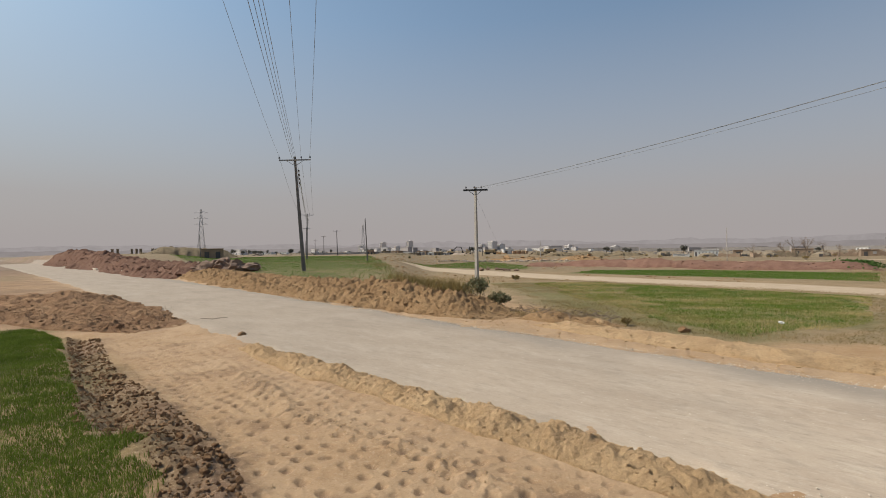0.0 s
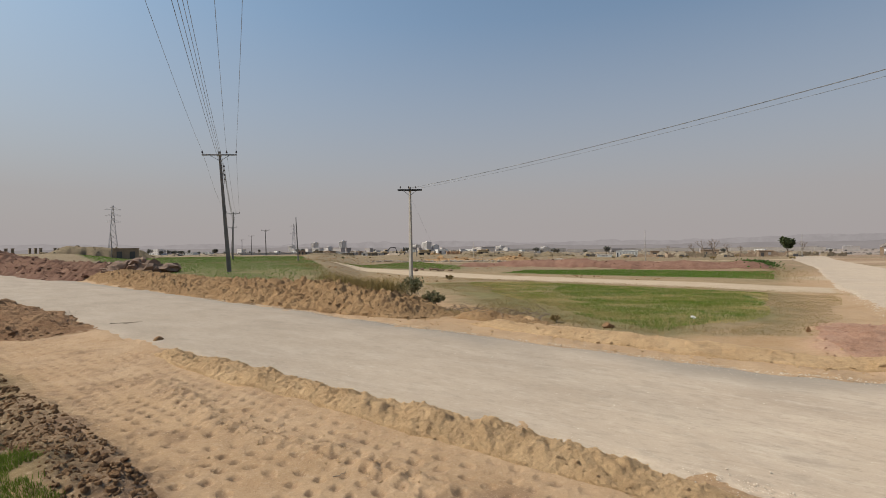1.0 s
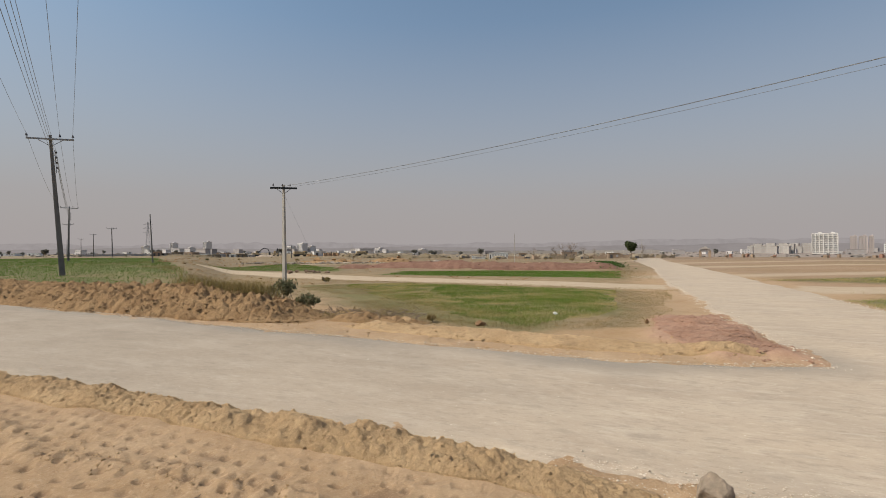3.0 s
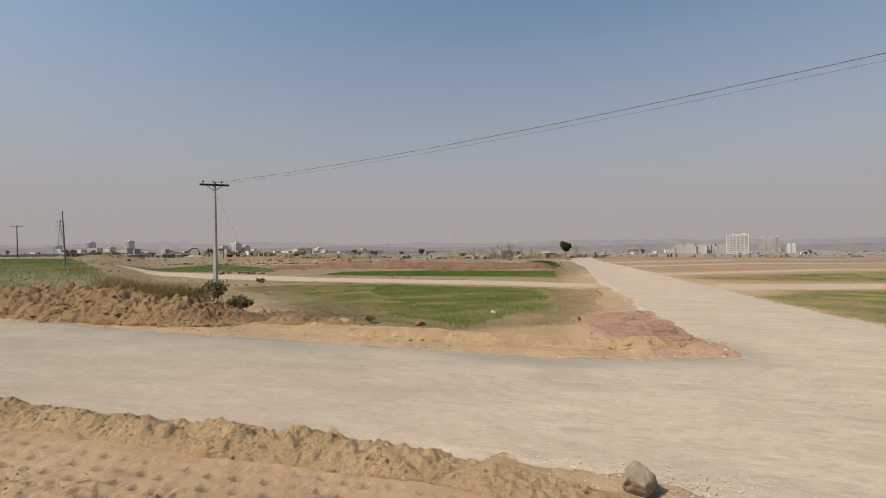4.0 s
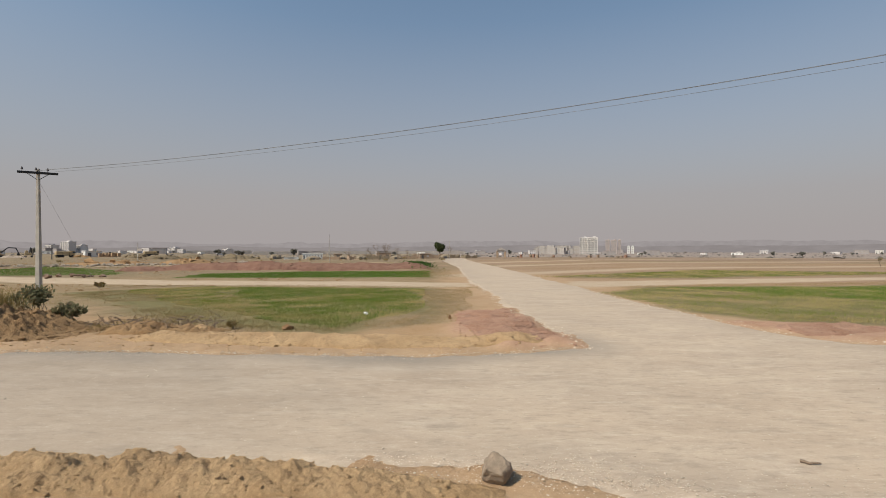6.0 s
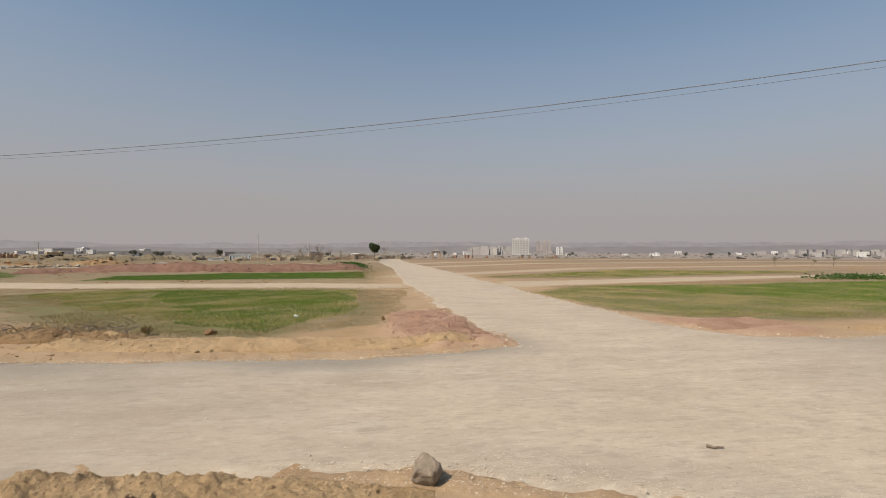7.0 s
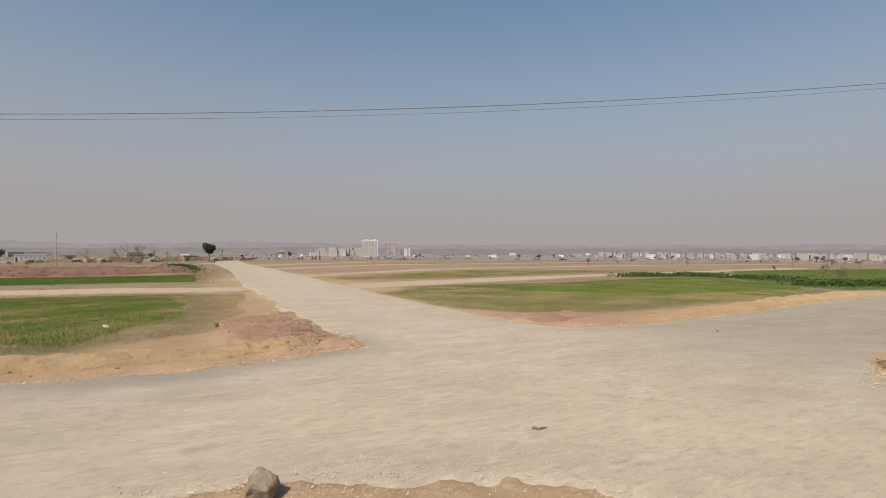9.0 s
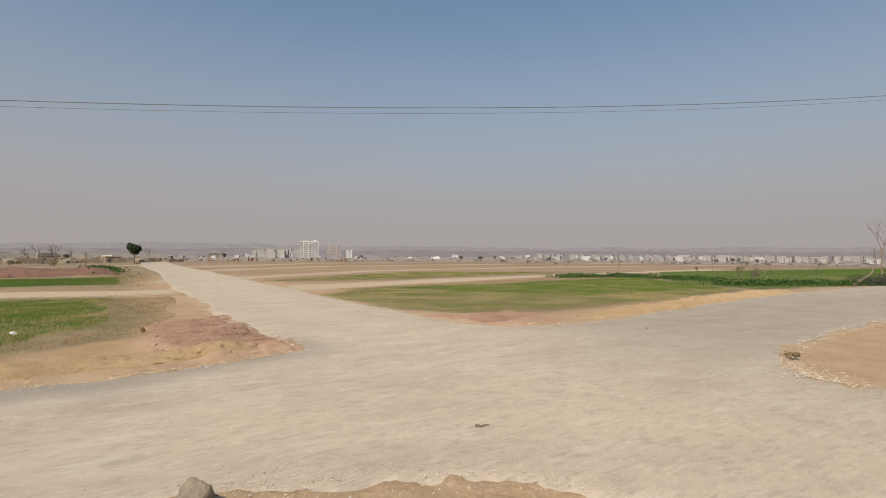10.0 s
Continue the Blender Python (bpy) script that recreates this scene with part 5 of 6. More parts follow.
for k, (x, y, h) in enumerate(((63, -18.6, 2.0), (81.1, -18.7, 1.3), (116, 9.6, 1.9), (119.6, 3.8, 1.8), (121.6, 0.7, 1.9), (112, -10, 1.6), (102, -26, 2.6),
                               (98, -30, 2.4), (97, -34, 2.8), (95, -40, 2.6))):
    branch_tree("sapling", x, y, h, "small leafless brown sapling in the dry field", 340 + k, SHRUB, 60, 0.12, (0, 0), 0.6, 1, 0.05, "sapling", "saplings in the field")
branch_tree("shrub", 63.6, -20.0, 1.9, "tangled brown shrub at the crop edge", 352, SHRUB, 120, 0.10, (-0.2, -0.6), 0.7, 3, 0.06, "shrub", "", 0.2)
branch_tree("leaning_tree", 55.5, -26.3, 5.6, "leafless tree leaning over brushwood at the crop edge", 360, None, 0, 0.1, (-0.30, -1.0), 0.35, 1, 0.15)
branch_tree("bare_tree", 79.5, -41.0, 8.5, "tall leafless grey tree at the far roadside", 361, None, 0, 0.2, (0, 0), 0.5, 1, 0.16)


def leafy_row(name, line, count, spread, tall, size, seed, label):
    """A strip of low broad-leaved plants."""
    rng = np.random.default_rng(seed)
    x, y = along(rng, line, count, spread)
    z = ground_height(x, y) + rng.uniform(0.02, 1.0, count) * tall * (0.5 + vnoise(x * 0.8, y * 0.8, seed))
    c = np.stack([x, y, z], -1)
    u = rng.normal(0, 1, (count, 3)) * np.array([1, 1, 0.6])
    u /= np.linalg.norm(u, axis=1)[:, None]
    w = np.cross(u, rng.normal(0, 1, (count, 3)))
    w /= np.linalg.norm(w, axis=1)[:, None]
    s = size * rng.uniform(0.5, 1.4, (count, 1))
    v = np.stack([c - u * s, c + w * s * 0.6, c + u * s, c - w * s * 0.6], 1).reshape(-1, 3)
    return tagged(array_mesh(name, v, np.arange(count * 4).reshape(-1, 4), CROPLEAF), label, "plants", kind="stuff")


leafy_row("leafy_plants", [(60, 1.0), (66, -6), (62, -12), (58, -15)], 2800, 1.1, 0.42, 0.13, 371, "dark broad-leaved plants along the crop edge")
leafy_row("leafy_plants", [(50, -13.5), (54, -20), (57, -27), (58, -31)], 3200, 1.1, 0.42, 0.13, 372, "dark broad-leaved plants along the crop edge")
leafy_row("leafy_plants", [(46, 54), (49, 58), (53, 61)], 1200, 1.0, 0.6, 0.16, 373, "dark weeds at the end of the red bank")

bm = bmesh.new()
rng_b = random.Random(9)
for k in range(170):
    p = Vector((rng_b.uniform(-1.4, 1.4), rng_b.uniform(-3.6, 3.6), rng_b.uniform(0.02, 0.95)))
    d = Vector((rng_b.uniform(-0.5, 0.5), rng_b.uniform(-1, 1), rng_b.uniform(-0.25, 0.3))).normalized() * rng_b.uniform(0.5, 1.3)
    add_tube(bm, p - d, p + d, 0.03, 0.012, 4)
brush = part("brushwood", bm, BRUSH)
brush.matrix_basis = pose(57.0, -30.0, float(ground_height(np.array([57.0]), np.array([-30.0]))[0]), 0, 0, 30)
tagged(brush, "dark heap of cut brushwood at the field edge", "brushwood")

bm = bmesh.new()
for k in range(120):
    q = rng_b.random()
    p = Vector((q * 2.6 + rng_b.gauss(0, 0.15), -q * 2.4 + rng_b.gauss(0, 0.22), 0.05 + abs(rng_b.gauss(0, 0.09))))
    d = Vector((rng_b.uniform(-1, 1), rng_b.uniform(-1, 1), rng_b.uniform(-0.3, 0.45))).normalized() * rng_b.uniform(0.06, 0.24)
    add_tube(bm, p - d, p + d, 0.011, 0.005, 4)
dead = part("dead_branches", bm, TWIG)
dead.location = (2.2, 16.0, float(ground_height(np.array([3.0]), np.array([15.2]))[0]) + 0.1)
tagged(dead, "tangle of dead brown branches lying on the verge", "branches")

# ---- small litter ----
bm = bmesh.new()
bmesh.ops.create_icosphere(bm, subdivisions=3, radius=0.06)
for p in bm.verts:
    p.co += p.co.normalized() * 0.05 * noise.fractal(p.co * 18, 1.0, 2.0, 3)
    p.co.z *= 0.6
bag = part("plastic_bag", bm, PLASTIC)
bag.location = (8.85, 12.9, float(ground_height(np.array([8.85]), np.array([12.9]))[0]) + 0.14)
tagged(bag, "crumpled white plastic bag lying in the wheat", "litter")


def stick(x, y, length, turn, label, r=0.012, lift=0.075, name="stick"):
    rng = random.Random(int(x * 100))
    bm = bmesh.new()
    p = Vector((-length / 2, 0, 0))
    for k in range(5):
        q = p + Vector((length / 5, rng.uniform(-0.03, 0.03), rng.uniform(-0.008, 0.008)))
        add_tube(bm, p, q, r * (1 - 0.12 * k), r * (1 - 0.12 * (k + 1)), 6)
        p = q
    ob = part(name, bm, TWIG)
    ob.matrix_basis = pose(x, y, float(base_height(x, y)) + lift, 0, 0, turn)
    return tagged(ob, label, "stick")


stick(5.74, 1.0, 0.17, -60, "short dark stick lying on the gravel road", 0.016)
stick(-7.5, 15.4, 0.8, 20, "dry forked branch lying on the road", 0.009)
stick(-7.3, 15.3, 0.5, 60, "dry forked branch lying on the road", 0.007)
stick(-0.55, 4.6, 0.12, 30, "short pale straw stick on the sandy strip", 0.006, 0.03)
stick(14.6, -2.0, 0.3, 10, "thin dark stick lying on the road", 0.014)

# ---- buildings and machines, near the middle distance first ----
def house(x, y, w, d, h, turn, wall_mat, label, rows=1, cols=3, roof=0.3, group="", parapet=True, name="house", category="house", doors=1):
    """A flat-roofed house: walls, roof slab with parapet, windows and doors set into the front and side."""
    ob = thing(name, x, y, turn, label, category, group)
    bm = bmesh.new()
    add_box(bm, (0, 0, h / 2 - 0.2), (w, d, h + 0.4))
    part("wall", bm, wall_mat, ob)
    bm = bmesh.new()
    add_box(bm, (0, 0, h + roof / 2), (w + 0.3, d + 0.3, roof), 0, 0.03)
    part("roof", bm, wall_mat, ob)
    if parapet:
        bm = bmesh.new()
        for cx, cy, sx, sy in ((0, d / 2, w, 0.2), (0, -d / 2, w, 0.2), (w / 2, 0, 0.2, d), (-w / 2, 0, 0.2, d)):
            add_box(bm, (cx, cy, h + roof + 0.35), (sx + 0.2, sy + 0.2, 0.7))
        part("parapet", bm, wall_mat, ob)
    storey = h / rows
    for r_ in range(rows):
        for c_ in range(cols):
            door = r_ == 0 and c_ < doors
            bm = bmesh.new()
            wx = -w / 2 + (c_ + 0.5) * w / cols
            size = (w / cols * 0.42, 0.14, storey * (0.72 if door else 0.42))
            add_box(bm, (wx, -d / 2, r_ * storey + (size[2] / 2 if door else storey * 0.55)), size)
            part("door" if door else "window", bm, OPENING if door else WINDOW, ob)
    return ob


house(95.0, 176.0, 7.6, 4.5, 2.2, -28, WHITEWASH, "low whitewashed hut with dark openings", 1, 7, 0.12, "", False)
house(104.0, 172.0, 3.0, 3.0, 2.0, -28, MUDBRICK, "small brown mud-brick hut", 1, 1, 0.15, "mud huts", False)
house(86.5, 177.0, 5.5, 0.6, 0.9, -28, WHITEWASH, "low whitewashed yard wall beside the hut", 1, 1, 0.05, "", False, "yard_wall", "wall", 0)


def ruin(x, y, w, d, h, turn, seed):
    """A roofless hut: four broken mud walls with stepped tops, a doorway gap and fallen rubble."""
    rng = random.Random(seed)
    ob = thing("ruined_hut", x, y, turn, "roofless broken mud-brick hut with fallen rubble", "ruin", "ruined huts")
    for cx, cy, along_x, span_w in ((0, -d / 2, True, w), (0, d / 2, True, w), (-w / 2, 0, False, d), (w / 2, 0, False, d)):
        bm = bmesh.new()
        n, rows = 9, []
        for k in range(n + 1):
            top = h * (0.12 if along_x and cy < 0 and k in (3, 4) else rng.uniform(0.4, 1.0))
            off = -span_w / 2 + span_w * k / n
            rows.append([bm.verts.new((off, cy + side, z) if along_x else (cx + side, off, z)) for side, z in ((-0.18, -0.3), (-0.18, top), (0.18, top * 0.96), (0.18, -0.3))])
        for a, b in zip(rows, rows[1:]):
            for k in range(4):
                bm.faces.new((a[k], b[k], b[(k + 1) % 4], a[(k + 1) % 4]))
        bm.faces.new(rows[0])
        bm.faces.new(rows[-1][::-1])
        part("wall", bm, THATCH if seed % 2 else MUDBRICK, ob)
    nrng = np.random.default_rng(seed)
    p = np.stack([nrng.normal(0, w * 0.6, 30), nrng.normal(-d * 0.4, d * 0.5, 30), np.full(30, 0.05)], -1)
    v, f = lumps(nrng, p, nrng.uniform(0.12, 0.42, 30))
    tagged(array_mesh("rubble", v, f, MUDBRICK, ob), kind="stuff")
    return ob


for k, (x, y, w, d, h) in enumerate(((112, 160, 6, 4, 2.0), (120, 157, 5, 4, 1.8), (118, 148, 4, 3, 1.5), (110, 150, 5, 3, 1.4), (134, 146, 6, 4, 1.9), (139, 141, 4, 3, 1.7),
                                     (129, 150, 6, 4, 2.1), (107, 158, 5, 3, 1.6), (98, 150, 5, 4, 1.6), (103, 147, 6, 3, 1.9), (116, 141, 5, 3, 1.5), (145, 138, 5, 4, 1.6), (93, 158, 6, 3, 1.3))):
    ruin(x, y, w, d, h, -38 + 9 * (k % 3), 900 + k)
house(125, 143, 4, 3, 1.8, -30, MUDBRICK, "low mud-walled hut with a dark doorway", 1, 2, 0.2, "mud huts", False)
house(113.5, 154.0, 5.5, 3, 2.2, -34, MUDBRICK, "low mud-walled hut with a dark doorway", 1, 2, 0.2, "mud huts", False, doors=2)


def thatch_heap(x, y, w, d, h, turn, label):
    ob = thing("thatched_shelter", x, y, turn, label, "shelter", "thatched shelters")
    bm = bmesh.new()
    bmesh.ops.create_icosphere(bm, subdivisions=3, radius=1.0, matrix=Matrix.Diagonal((w / 2, d / 2, h, 1)))
    for v in bm.verts:
        v.co += v.co.normalized() * 0.25 * noise.fractal(v.co * 1.4 + Vector((x, y, 0)), 1.0, 2.0, 4)
        v.co.z = max(v.co.z, -0.3)
    part("roof", bm, THATCH, ob)
    bm = bmesh.new()
    add_box(bm, (0, -d / 2 + 0.05, h * 0.25), (w * 0.25, 0.5, h * 0.6))
    part("opening", bm, OPENING, ob)
    return ob


for k, (x, y, w, h) in enumerate(((108, 165, 6, 1.5), (115, 154, 5, 1.6), (122, 150, 6, 1.8), (131, 138, 5, 1.6), (104, 168, 7, 1.2), (86, 190, 5, 2.0), (99, 148, 5, 1.5), (111, 143, 5, 1.4), (90, 166, 6, 1.3))):
    thatch_heap(x, y, w, 4, h, -35, "low thatched shelter of dry brush")

gate = thing("gatehouse", 163.0, 136.0, -50, "small pink brick gatehouse with arched opening", "gatehouse")
for sx in (-1.6, 1.6):
    bm = bmesh.new()
    add_box(bm, (sx, 0, 1.3), (0.9, 2.6, 3.0), 0, 0.02)
    part("pier", bm, MUDBRICK, gate)
bm = bmesh.new()
for k in range(8):
    a = math.pi * (k + 0.5) / 8
    add_box(bm, (math.cos(a) * 1.25, 0, 2.4 + math.sin(a) * 0.8), (0.55, 2.6, 0.55))
part("arch", bm, PLASTER, gate)
bm = bmesh.new()
ring = [bm.verts.new(p) for p in ((-2.3, -1.6, 3.2), (2.3, -1.6, 3.2), (2.3, 1.6, 3.2), (-2.3, 1.6, 3.2), (0, -1.6, 4.4), (0, 1.6, 4.4))]
for q in ((0, 1, 4), (1, 2, 5, 4), (2, 3, 5), (3, 0, 4, 5), (3, 2, 1, 0)):
    bm.faces.new([ring[i] for i in q])
part("roof", bm, PLASTER, gate)
rng = random.Random(77)
for k in range(15):
    x, y = 167 + k * 2.6 + rng.uniform(-2, 2), 131 - k * 2.4 + rng.uniform(-5, 5)
    ob = thing("brick_stack", x, y, rng.uniform(0, 90), "knee-high stack of red bricks on the plain", "brick stack", "brick stacks")
    hh = rng.uniform(0.5, 1.5)
    for j in range(4):
        bm = bmesh.new()
        add_box(bm, (rng.uniform(-0.04, 0.04), rng.uniform(-0.04, 0.04), hh * (j + 0.5) / 4), (rng.uniform(0.7, 1.6), 0.8, hh / 4 * 0.97))
        part("brick_course", bm, MUDBRICK if k % 3 else REDBRICK, ob)

# shed, wall and posts behind the terrace
house(-58.0, 122.0, 5.0, 3.5, 2.3, 25, MUDBRICK, "small grey shed with a dark open front", 1, 2, 0.15, "", False, "shed", "shed", 2)

def excavator(x, y, turn, label):
    ob = thing("excavator", x, y, turn, label, "excavator", "excavators")
    for side in (-1, 1):
        bm = bmesh.new()
        add_box(bm, (0, side * 1.1, 0.45), (3.6, 0.55, 0.8), 0, 0.25)
        part("track", bm, RUBBER, ob)
    bm = bmesh.new()
    add_box(bm, (-0.5, 0, 1.5), (3.0, 2.4, 1.0), 0, 0.12)
    part("body", bm, YELLOW, ob)
    bm = bmesh.new()
    add_box(bm, (0.5, 0.7, 2.3), (1.4, 1.0, 1.5), 0, 0.1)
    cab = part("cab", bm, YELLOW, ob)
    bm = bmesh.new()
    add_box(bm, (0.6, 0.7, 2.45), (1.3, 1.04, 0.8), 0, 0.05)
    part("window", bm, GLASSY, cab)
    bm = bmesh.new()
    add_tube(bm, (0.8, -0.2, 1.9), (3.2, -0.2, 4.2), 0.28, 0.22, 8)
    add_tube(bm, (3.2, -0.2, 4.2), (5.6, -0.2, 4.0), 0.22, 0.2, 8)
    part("boom", bm, RUBBER, ob)
    bm = bmesh.new()
    add_tube(bm, (5.6, -0.2, 4.1), (6.6, -0.2, 1.9), 0.2, 0.15, 8)
    part("dipper", bm, RUBBER, ob)
    bm = bmesh.new()
    add_box(bm, (6.5, -0.2, 1.4), (0.9, 1.2, 0.9), 0, 0.2)
    part("bucket", bm, RUBBER, ob)
    return ob


def truck(x, y, turn, label):
    ob = thing("dump_truck", x, y, turn, label, "truck", "parked trucks")
    bm = bmesh.new()
    add_box(bm, (-0.9, 0, 1.9), (4.6, 2.4, 1.4), 0, 0.1)
    part("bed", bm, YELLOW, ob)
    bm = bmesh.new()
    add_box(bm, (2.5, 0, 1.8), (1.7, 2.3, 2.0), 0, 0.15)
    cab = part("cab", bm, YELLOW, ob)
    bm = bmesh.new()
    add_box(bm, (2.9, 0, 2.2), (1.0, 2.34, 0.8), 0, 0.05)
    part("window", bm, GLASSY, cab)
    bm = bmesh.new()
    add_box(bm, (0, 0, 0.95), (6.4, 1.2, 0.3))
    part("chassis", bm, RUBBER, ob)
    for wx in (-2.3, -1.0, 2.4):
        for s in (-1, 1):
            bm = bmesh.new()
            add_tube(bm, (wx, s * 0.85, 0.5), (wx, s * 1.2, 0.5), 0.55, None, 12)
            part("wheel", bm, RUBBER, ob)
    return ob


def polar(turn, reach):
    return -math.sin(radians(turn)) * reach, math.cos(radians(turn)) * reach


excavator(*polar(-0.9, 272), 4, "dusty yellow excavator with dark boom on a soil heap")
excavator(*polar(-2.95, 280), 80, "dusty yellow excavator behind the spoil")
truck(*polar(-5.5, 262), 10, "dusty yellow dump truck by the stone heaps")
truck(*polar(-12.4, 290), 0, "dusty yellow tipper truck by the stone heaps")
house(*polar(-7.6, 262), 6, 4, 2.6, 5, WHITEWASH, "white-roofed site hut among soil heaps", 1, 2, 0.2, "", False)
for k in range(7):
    yard = thing("brick_stack", *polar(-8.2 - 0.25 * k, 258 + 1.5 * (k % 2)), 5, "wide stack of orange-tan bricks in a yard", "brick stack", "brick yard stacks")
    for j in range(4):
        bm = bmesh.new()
        add_box(bm, (0.05 * (j % 2), 0, 0.2 + 0.4 * j), (1.18 - 0.04 * j, 1.2, 0.48))
        part("brick_course", bm, BRICKTAN, yard)
for k, (turn, reach, l, h, mat) in enumerate(((0.6, 262, 8, 1.0, SOIL_PALE), (-1.9, 266, 9, 0.9, SOIL_PALE), (-6.8, 255, 5, 0.9, SOIL_BROWN), (-11.2, 208, 8, 1.2, SOIL_DULL),
                                              (5.5, 205, 22, 0.8, SOIL_DULL), (-9.2, 124, 16, 0.7, SOIL_BROWN), (-15.8, 131, 14, 0.9, SOIL_BROWN), (-20.5, 218, 16, 1.5, SOIL_DULL),
                                              (-17.0, 200, 22, 1.3, SOIL_DULL), (-13.5, 190, 14, 1.1, SOIL_DULL))):
    x, y = polar(turn, reach)
    soil_ridge("spoil_heap", [(x - l / 2, y, h * 0.3, l * 0.22), (x - l * 0.15, y + 1, h, l * 0.32), (x + l * 0.2, y, h * 0.8, l * 0.3), (x + l / 2, y - 1, h * 0.3, l * 0.2)],
               mat, "heap of dumped earth on the distant plain", "soil heap", 500 + k, 0.3, 40, 0.4, 2.0, 15, 0.4, "spoil heaps on the plain")
for k, (turn, reach, count) in enumerate(((-4.4, 114, 38), (-8.5, 112, 44), (-12.5, 113, 40), (-1.0, 118, 26), (-17.5, 104, 30), (-21.0, 98, 16))):
    boulder_heap("stone_pile", *polar(turn, reach), count, 4.2, 0.25, 131 + k, STONE_RUBBLE, "scattered pale rubble stones along the far field edge")


def tower(x, y, w, d, floors, turn, mat, label, bays=5, balcony=True, name="apartment_tower"):
    """A tower block: core walls, a slab and balconies on each floor, windows between them, plant on the roof."""
    ob = thing(name, x, y, turn, label, "building", "tower blocks")
    storey = 3.6
    h = floors * storey
    bm = bmesh.new()
    add_box(bm, (0, 0, h / 2), (w, d, h))
    part("wall", bm, mat, ob)
    for f in range(floors):
        for b_ in range(bays):
            bm = bmesh.new()
            add_box(bm, (-w / 2 + (b_ + 0.5) * w / bays, -d / 2, (f + 0.55) * storey), (w / bays * 0.66, 0.5, storey * 0.5))
            part("window", bm, WINDOW, ob)
        if balcony:
            bm = bmesh.new()
            add_box(bm, (0, -d / 2 - 0.5, f * storey + 0.25), (w * 0.92, 1.2, 0.5))
            part("balcony", bm, mat, ob)
    for b_ in range(bays + 1):
        bm = bmesh.new()
        add_box(bm, (-w / 2 + b_ * w / bays, -d / 2 - 0.4, h / 2), (w / bays * 0.22, 1.2, h + 0.6))
        part("pier", bm, mat, ob)
    bm = bmesh.new()
    add_box(bm, (0, 0, h + 0.6), (w + 0.6, d + 0.6, 1.2))
    add_box(bm, (w * 0.15, 0, h + 2.0), (w * 0.3, d * 0.4, 2.2))
    part("roof", bm, mat, ob)
    return ob


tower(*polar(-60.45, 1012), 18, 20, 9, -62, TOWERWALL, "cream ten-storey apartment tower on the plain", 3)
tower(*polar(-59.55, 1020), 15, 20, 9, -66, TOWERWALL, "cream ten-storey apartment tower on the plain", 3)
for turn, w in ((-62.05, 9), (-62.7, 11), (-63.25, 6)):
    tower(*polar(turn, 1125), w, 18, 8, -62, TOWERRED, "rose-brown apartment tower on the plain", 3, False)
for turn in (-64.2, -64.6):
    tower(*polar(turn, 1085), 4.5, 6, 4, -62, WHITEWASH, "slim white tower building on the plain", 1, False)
rng = random.Random(5)


def settle(ob, x, y, turn):
    """A copy of a thing, on the ground."""
    return copy_thing(ob, pose(x, y, float(ground_height(np.array([x]), np.array([y]))[0]), 0, 0, turn))


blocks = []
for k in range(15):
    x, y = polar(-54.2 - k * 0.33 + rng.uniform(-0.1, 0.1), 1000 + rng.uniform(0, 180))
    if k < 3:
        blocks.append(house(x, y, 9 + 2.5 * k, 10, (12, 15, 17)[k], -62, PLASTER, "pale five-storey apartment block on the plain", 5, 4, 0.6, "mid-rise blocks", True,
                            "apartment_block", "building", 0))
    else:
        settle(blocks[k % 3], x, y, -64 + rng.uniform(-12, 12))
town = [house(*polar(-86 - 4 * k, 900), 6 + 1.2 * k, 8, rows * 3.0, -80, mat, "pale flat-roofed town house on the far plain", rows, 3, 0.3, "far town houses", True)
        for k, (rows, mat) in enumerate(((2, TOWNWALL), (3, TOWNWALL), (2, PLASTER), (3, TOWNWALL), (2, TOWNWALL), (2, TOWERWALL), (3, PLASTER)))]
for k in range(150):
    turn = -84 - 33 * rng.random() ** 0.75
    x, y = polar(turn, rng.uniform(820, 1450))
    settle(rng.choice(town), x, y, turn + rng.uniform(-25, 25))
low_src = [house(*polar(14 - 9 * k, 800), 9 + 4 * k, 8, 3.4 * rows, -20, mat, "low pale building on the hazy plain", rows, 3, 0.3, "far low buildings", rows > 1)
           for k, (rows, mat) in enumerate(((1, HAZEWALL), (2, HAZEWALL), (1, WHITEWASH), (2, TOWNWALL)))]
for k in range(46):
    turn = 24 - 46 * rng.random()
    x, y = polar(turn, rng.uniform(700, 1300))
    settle(rng.choice(low_src), x, y, turn - 58 + rng.uniform(-20, 20))
for k in range(34):
    turn = -24 - 62 * rng.random()
    x, y = polar(turn, rng.uniform(850, 1400))
    settle(rng.choice(low_src), x, y, turn + rng.uniform(-20, 20))
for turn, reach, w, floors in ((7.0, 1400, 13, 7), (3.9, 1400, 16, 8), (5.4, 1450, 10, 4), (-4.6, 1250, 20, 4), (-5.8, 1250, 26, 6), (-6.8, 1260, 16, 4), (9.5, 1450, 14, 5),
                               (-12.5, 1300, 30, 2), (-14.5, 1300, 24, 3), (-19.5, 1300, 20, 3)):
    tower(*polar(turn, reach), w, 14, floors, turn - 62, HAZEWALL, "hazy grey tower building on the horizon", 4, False)


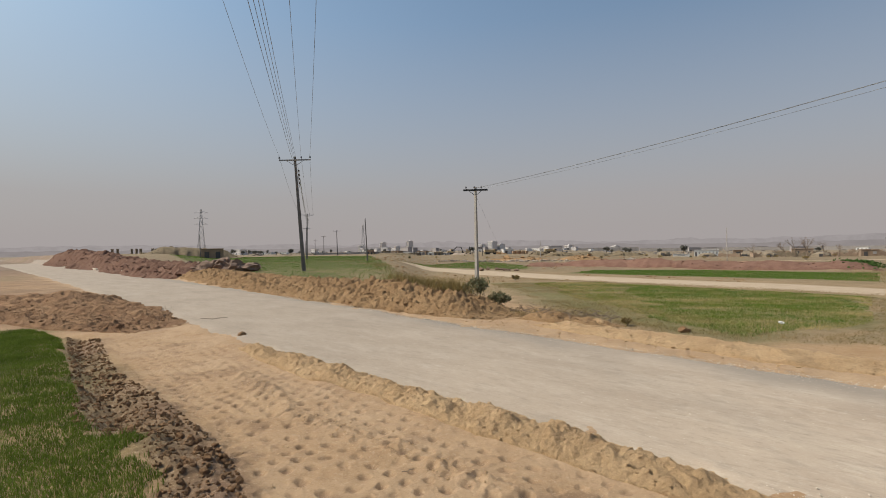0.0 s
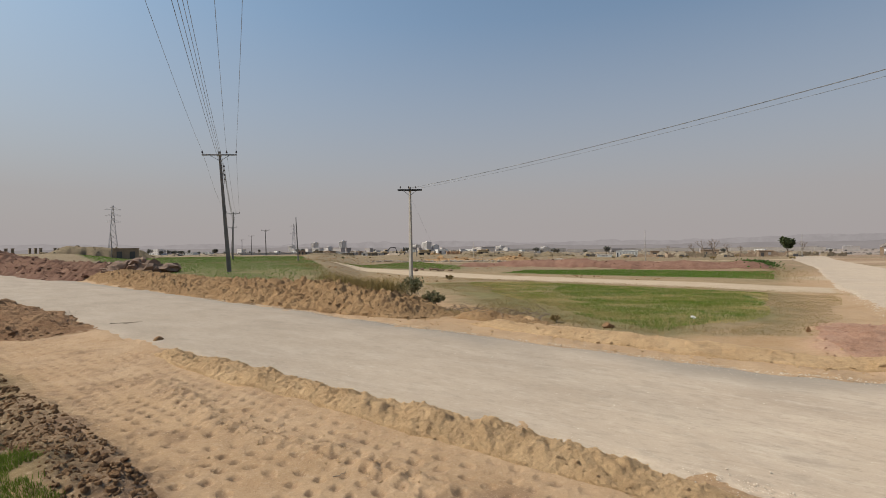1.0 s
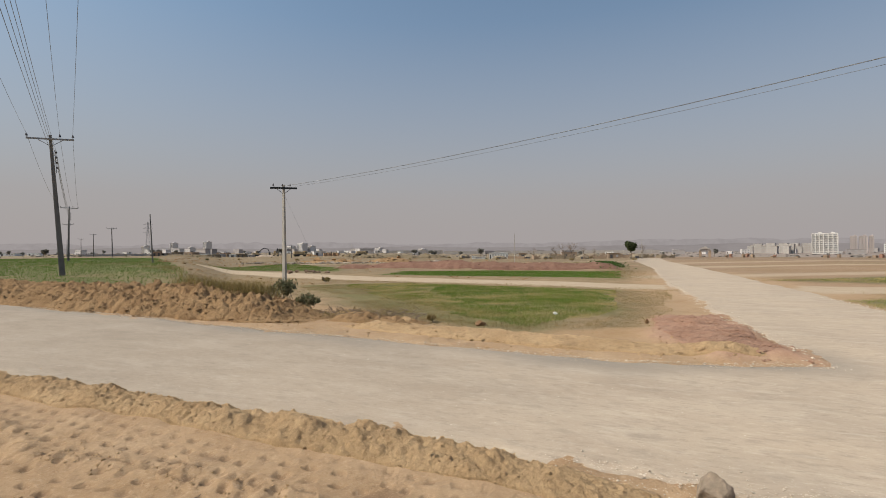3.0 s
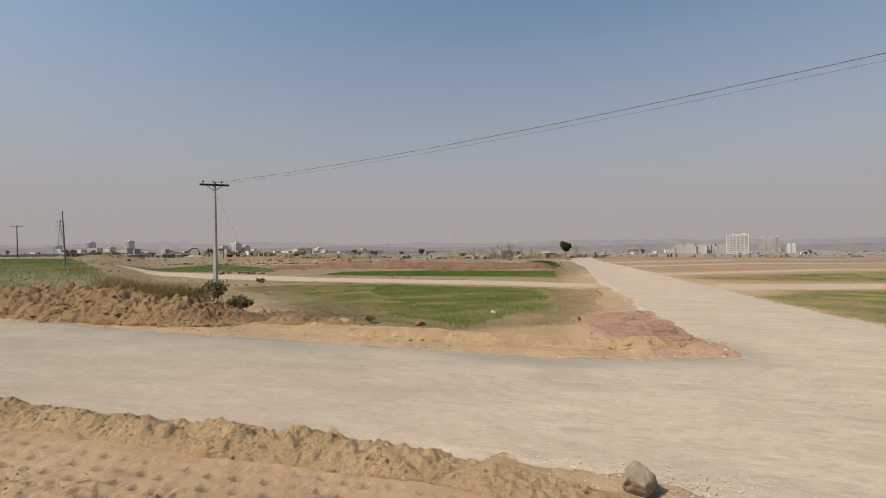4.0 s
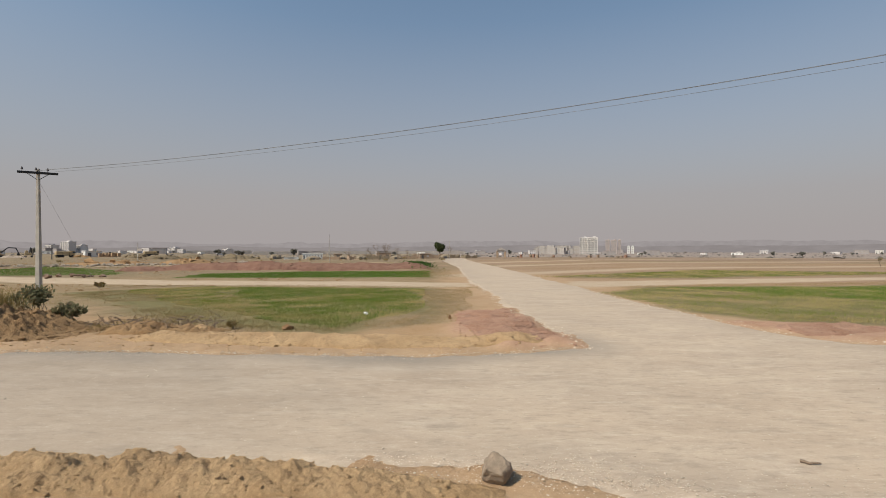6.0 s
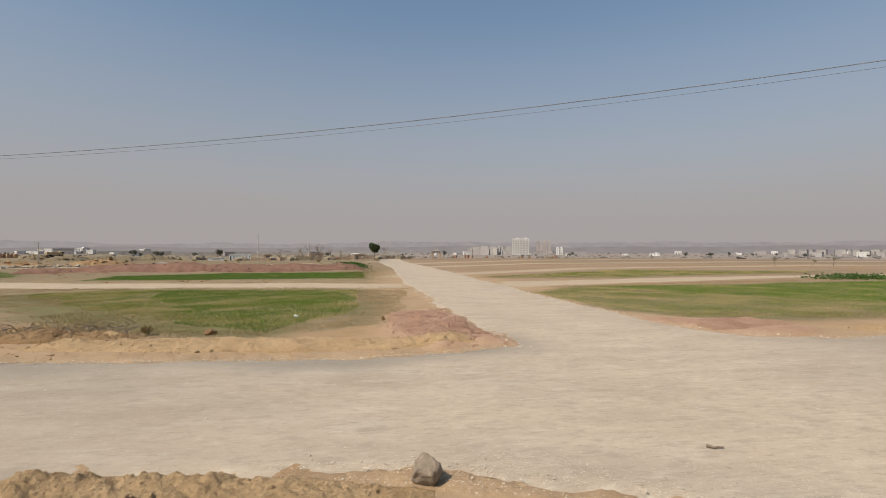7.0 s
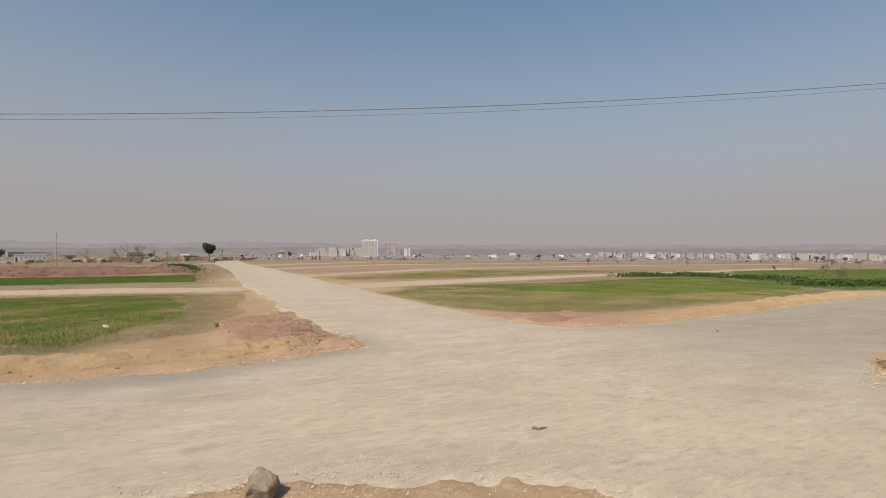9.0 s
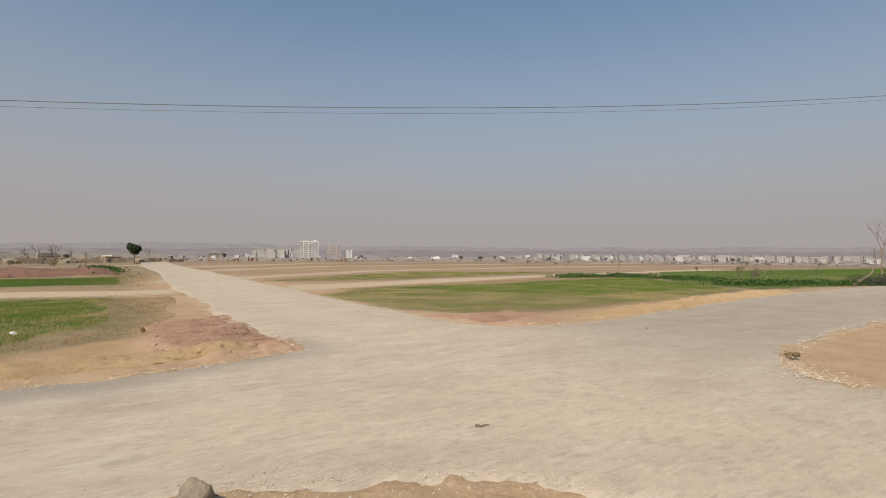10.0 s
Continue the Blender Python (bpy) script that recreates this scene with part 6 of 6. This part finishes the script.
def boundary_wall(a, b, h, label, posts=14):
    """A long low wall between two places, with piers."""
    ax, ay = polar(*a)
    bx, by = polar(*b)
    length = math.hypot(bx - ax, by - ay)
    ob = thing("boundary_wall", (ax + bx) / 2, (ay + by) / 2, math.degrees(math.atan2(by - ay, bx - ax)), label, "wall", "far boundary walls")
    bm = bmesh.new()
    add_box(bm, (0, 0, h / 2 - 0.6), (length, 0.4, h + 1.2))
    part("panel", bm, PLASTER, ob)
    for k in range(posts):
        bm = bmesh.new()
        add_box(bm, (-length / 2 + length * (k + 0.5) / posts, 0, h / 2 - 0.4), (0.9, 0.7, h + 1.4))
        part("pier", bm, PLASTER, ob)
    return ob


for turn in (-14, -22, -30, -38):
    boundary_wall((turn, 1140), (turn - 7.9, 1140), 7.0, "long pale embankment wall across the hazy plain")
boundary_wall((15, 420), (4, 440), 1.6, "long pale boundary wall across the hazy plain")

for k in range(16):
    x, y = polar(8.5 - k * 0.62 + rng.uniform(-0.2, 0.2), 255 + rng.uniform(-15, 25))
    house(x, y, rng.uniform(2.5, 6), 4, rng.uniform(1.0, 1.9), rng.uniform(-45, 5), (MUDBRICK, PLASTER, WHITEWASH, THATCH, PLASTER)[k % 5], "low site shed in a row of sheds", 1, 2, 0.15,
          "site sheds", False, "shed", "shed", 2)
bush_src = [branch_tree("scrub_bush", *polar(4 - 14 * k, 128 + 14 * k), 0.7 + 0.2 * k, "small dusty scrub bush on rough ground", 700 + k, STRAW if k else SHRUB, 200, 0.11, (0, 0), 0.9, 4, 0.02,
                        "bush", "scrub bushes", 0.05) for k in range(3)]
for k in range(26):
    x, y = polar(rng.uniform(-44, 22), 125 + 120 * rng.random())
    if inside(ROAD, x, y) or inside(TRACK_WEST, x, y) or inside(FIELD_FAR, x, y) or inside(FIELD_TERRACE, x, y):
        continue
    copy_thing(rng.choice(bush_src), pose(x, y, float(ground_height(np.array([x]), np.array([y]))[0]), 0, 0, rng.uniform(0, 360)))

tree_src = []
for k in range(3):
    t = branch_tree("far_tree", *polar(9 - 30 * k, 330 + 30 * k), 4.2 + 0.8 * k, "dusty dark green tree on the plain", 600 + k, HAZELEAF, 700, 0.40, (0, 0), 0.7, 1, 0.25, "tree", "far trees", 0.2)
    tree_src.append(t)
for k in range(50):
    turn = rng.choice((rng.uniform(-112, 30), rng.uniform(-112, -75), rng.uniform(5, 24)))
    reach = rng.uniform(300, 1000)
    x, y = polar(turn, reach)
    m = pose(x, y, float(ground_height(np.array([x]), np.array([y]))[0]), 0, 0, rng.uniform(0, 360))
    copy_thing(rng.choice(tree_src), m)

for turn, reach, grown in ((24.0, 400, 1), (21.2, 390, 0), (20.4, 400, 0), (17.3, 380, 1), (8.4, 330, 0), (-18.5, 240, 0), (-20.5, 260, 0), (-26.2, 240, 1), (-24.0, 300, 0)):
    settle(tree_src[grown], *polar(turn, reach), turn * 7)
# concrete beams by the spoil, and stub pillars behind the terrace crop
for x, y, turn, length in ((-33.2, 50.6, -47, 3.2), (-45.8, 63.6, -46, 3.6), (-57.4, 75.2, -45, 3.6)):
    bm = bmesh.new()
    add_box(bm, (0, 0, 0.13), (length, 0.35, 0.26), 0, 0.02)
    slab = part("concrete_beam", bm, STONE_PALE)
    slab.matrix_basis = pose(x, y, float(ground_height(np.array([x]), np.array([y]))[0]) + 0.02, 0, 2, turn)
    tagged(slab, "pale concrete beam lying at the road edge", "beam", "concrete beams")
for px in (0.0, 1.0, 3.6, 4.5, 5.3, 7.6, 8.3, 9.0, 9.6):
    x, y = -94.0 + px * 1.15, 138.0 + px * 0.6
    stub = thing("stub_pillar", x, y, 12 * px, "dark unfinished brick pillar behind the crop", "pillar", "stub pillars")
    bm = bmesh.new()
    add_box(bm, (0, 0, 0.6), (0.5, 0.5, 1.6), 0, 0.03)
    part("shaft", bm, THATCH, stub)
    bm = bmesh.new()
    add_box(bm, (0, 0, 1.46), (0.62, 0.62, 0.12), 0, 0.02)
    part("cap", bm, THATCH, stub)


# scrub and rubble far out on the plain, haze painted into its grey
nrng = np.random.default_rng(88)
far_turn, far_reach = np.radians(nrng.uniform(-122, 34, 2600)), 300 + 1150 * nrng.random(2600) ** 0.8
fx, fy = -np.sin(far_turn) * far_reach, np.cos(far_turn) * far_reach
k = fbm(fx, fy, 160, 89, 3) > -0.12
fx, fy, fs = fx[k], fy[k], (nrng.lognormal(0, 0.5, 2600).clip(0.4, 2.6) * (0.5 + far_reach / 900))[k]
v, f = lumps(nrng, np.stack([fx, fy, ground_height(fx, fy) + fs * 0.1], -1), fs, 0, 0.5)
tagged(array_mesh("far_scrub", v, f, FARSCRUB), "haze-grey scrub clumps scattered on the far plain", "scrub", kind="stuff")


# ---- distance: a tree belt, and low hazy hills ----
def belt(name, reach, turn_a, turn_b, low, high, seed, mat, label, step=0.12):
    """A long low rise seen far off, as a thick ridge with an uneven top."""
    turns = np.radians(np.arange(turn_a, turn_b, step))
    n = len(turns)
    top = low + (high - low) * np.clip(0.5 + 0.5 * fbm(np.degrees(turns), turns * 0, 9.0, seed, 5) + 0.18 * fbm(np.degrees(turns), turns * 0, 0.9, seed + 3, 3), 0, 1)
    fade = smooth(turn_a, turn_a + 4, np.degrees(turns)) * smooth(turn_b, turn_b - 4, np.degrees(turns))
    prof = ((0.0, -0.3), (0.35, 0.75), (0.5, 1.0), (0.8, 0.5), (1.0, -0.3))
    v = np.stack([np.stack([-np.sin(turns) * (reach + 160 * q), np.cos(turns) * (reach + 160 * q), -9.0 + top * fade * h], -1) for q, h in prof], 1)
    idx = np.arange(n * len(prof)).reshape(n, len(prof))
    faces = np.stack([idx[:-1, :-1], idx[1:, :-1], idx[1:, 1:], idx[:-1, 1:]], -1).reshape(-1, 4)
    return tagged(array_mesh(name, v.reshape(-1, 3), faces, mat, None, True), label, "backdrop", kind="structure")


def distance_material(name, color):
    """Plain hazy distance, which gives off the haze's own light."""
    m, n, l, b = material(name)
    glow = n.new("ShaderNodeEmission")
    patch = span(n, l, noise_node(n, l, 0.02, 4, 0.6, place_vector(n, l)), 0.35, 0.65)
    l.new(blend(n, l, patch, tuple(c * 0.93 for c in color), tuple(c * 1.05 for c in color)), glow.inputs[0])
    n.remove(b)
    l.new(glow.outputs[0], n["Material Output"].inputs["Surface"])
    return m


# Both belts glow in painted haze colours; no haze fills the air itself.
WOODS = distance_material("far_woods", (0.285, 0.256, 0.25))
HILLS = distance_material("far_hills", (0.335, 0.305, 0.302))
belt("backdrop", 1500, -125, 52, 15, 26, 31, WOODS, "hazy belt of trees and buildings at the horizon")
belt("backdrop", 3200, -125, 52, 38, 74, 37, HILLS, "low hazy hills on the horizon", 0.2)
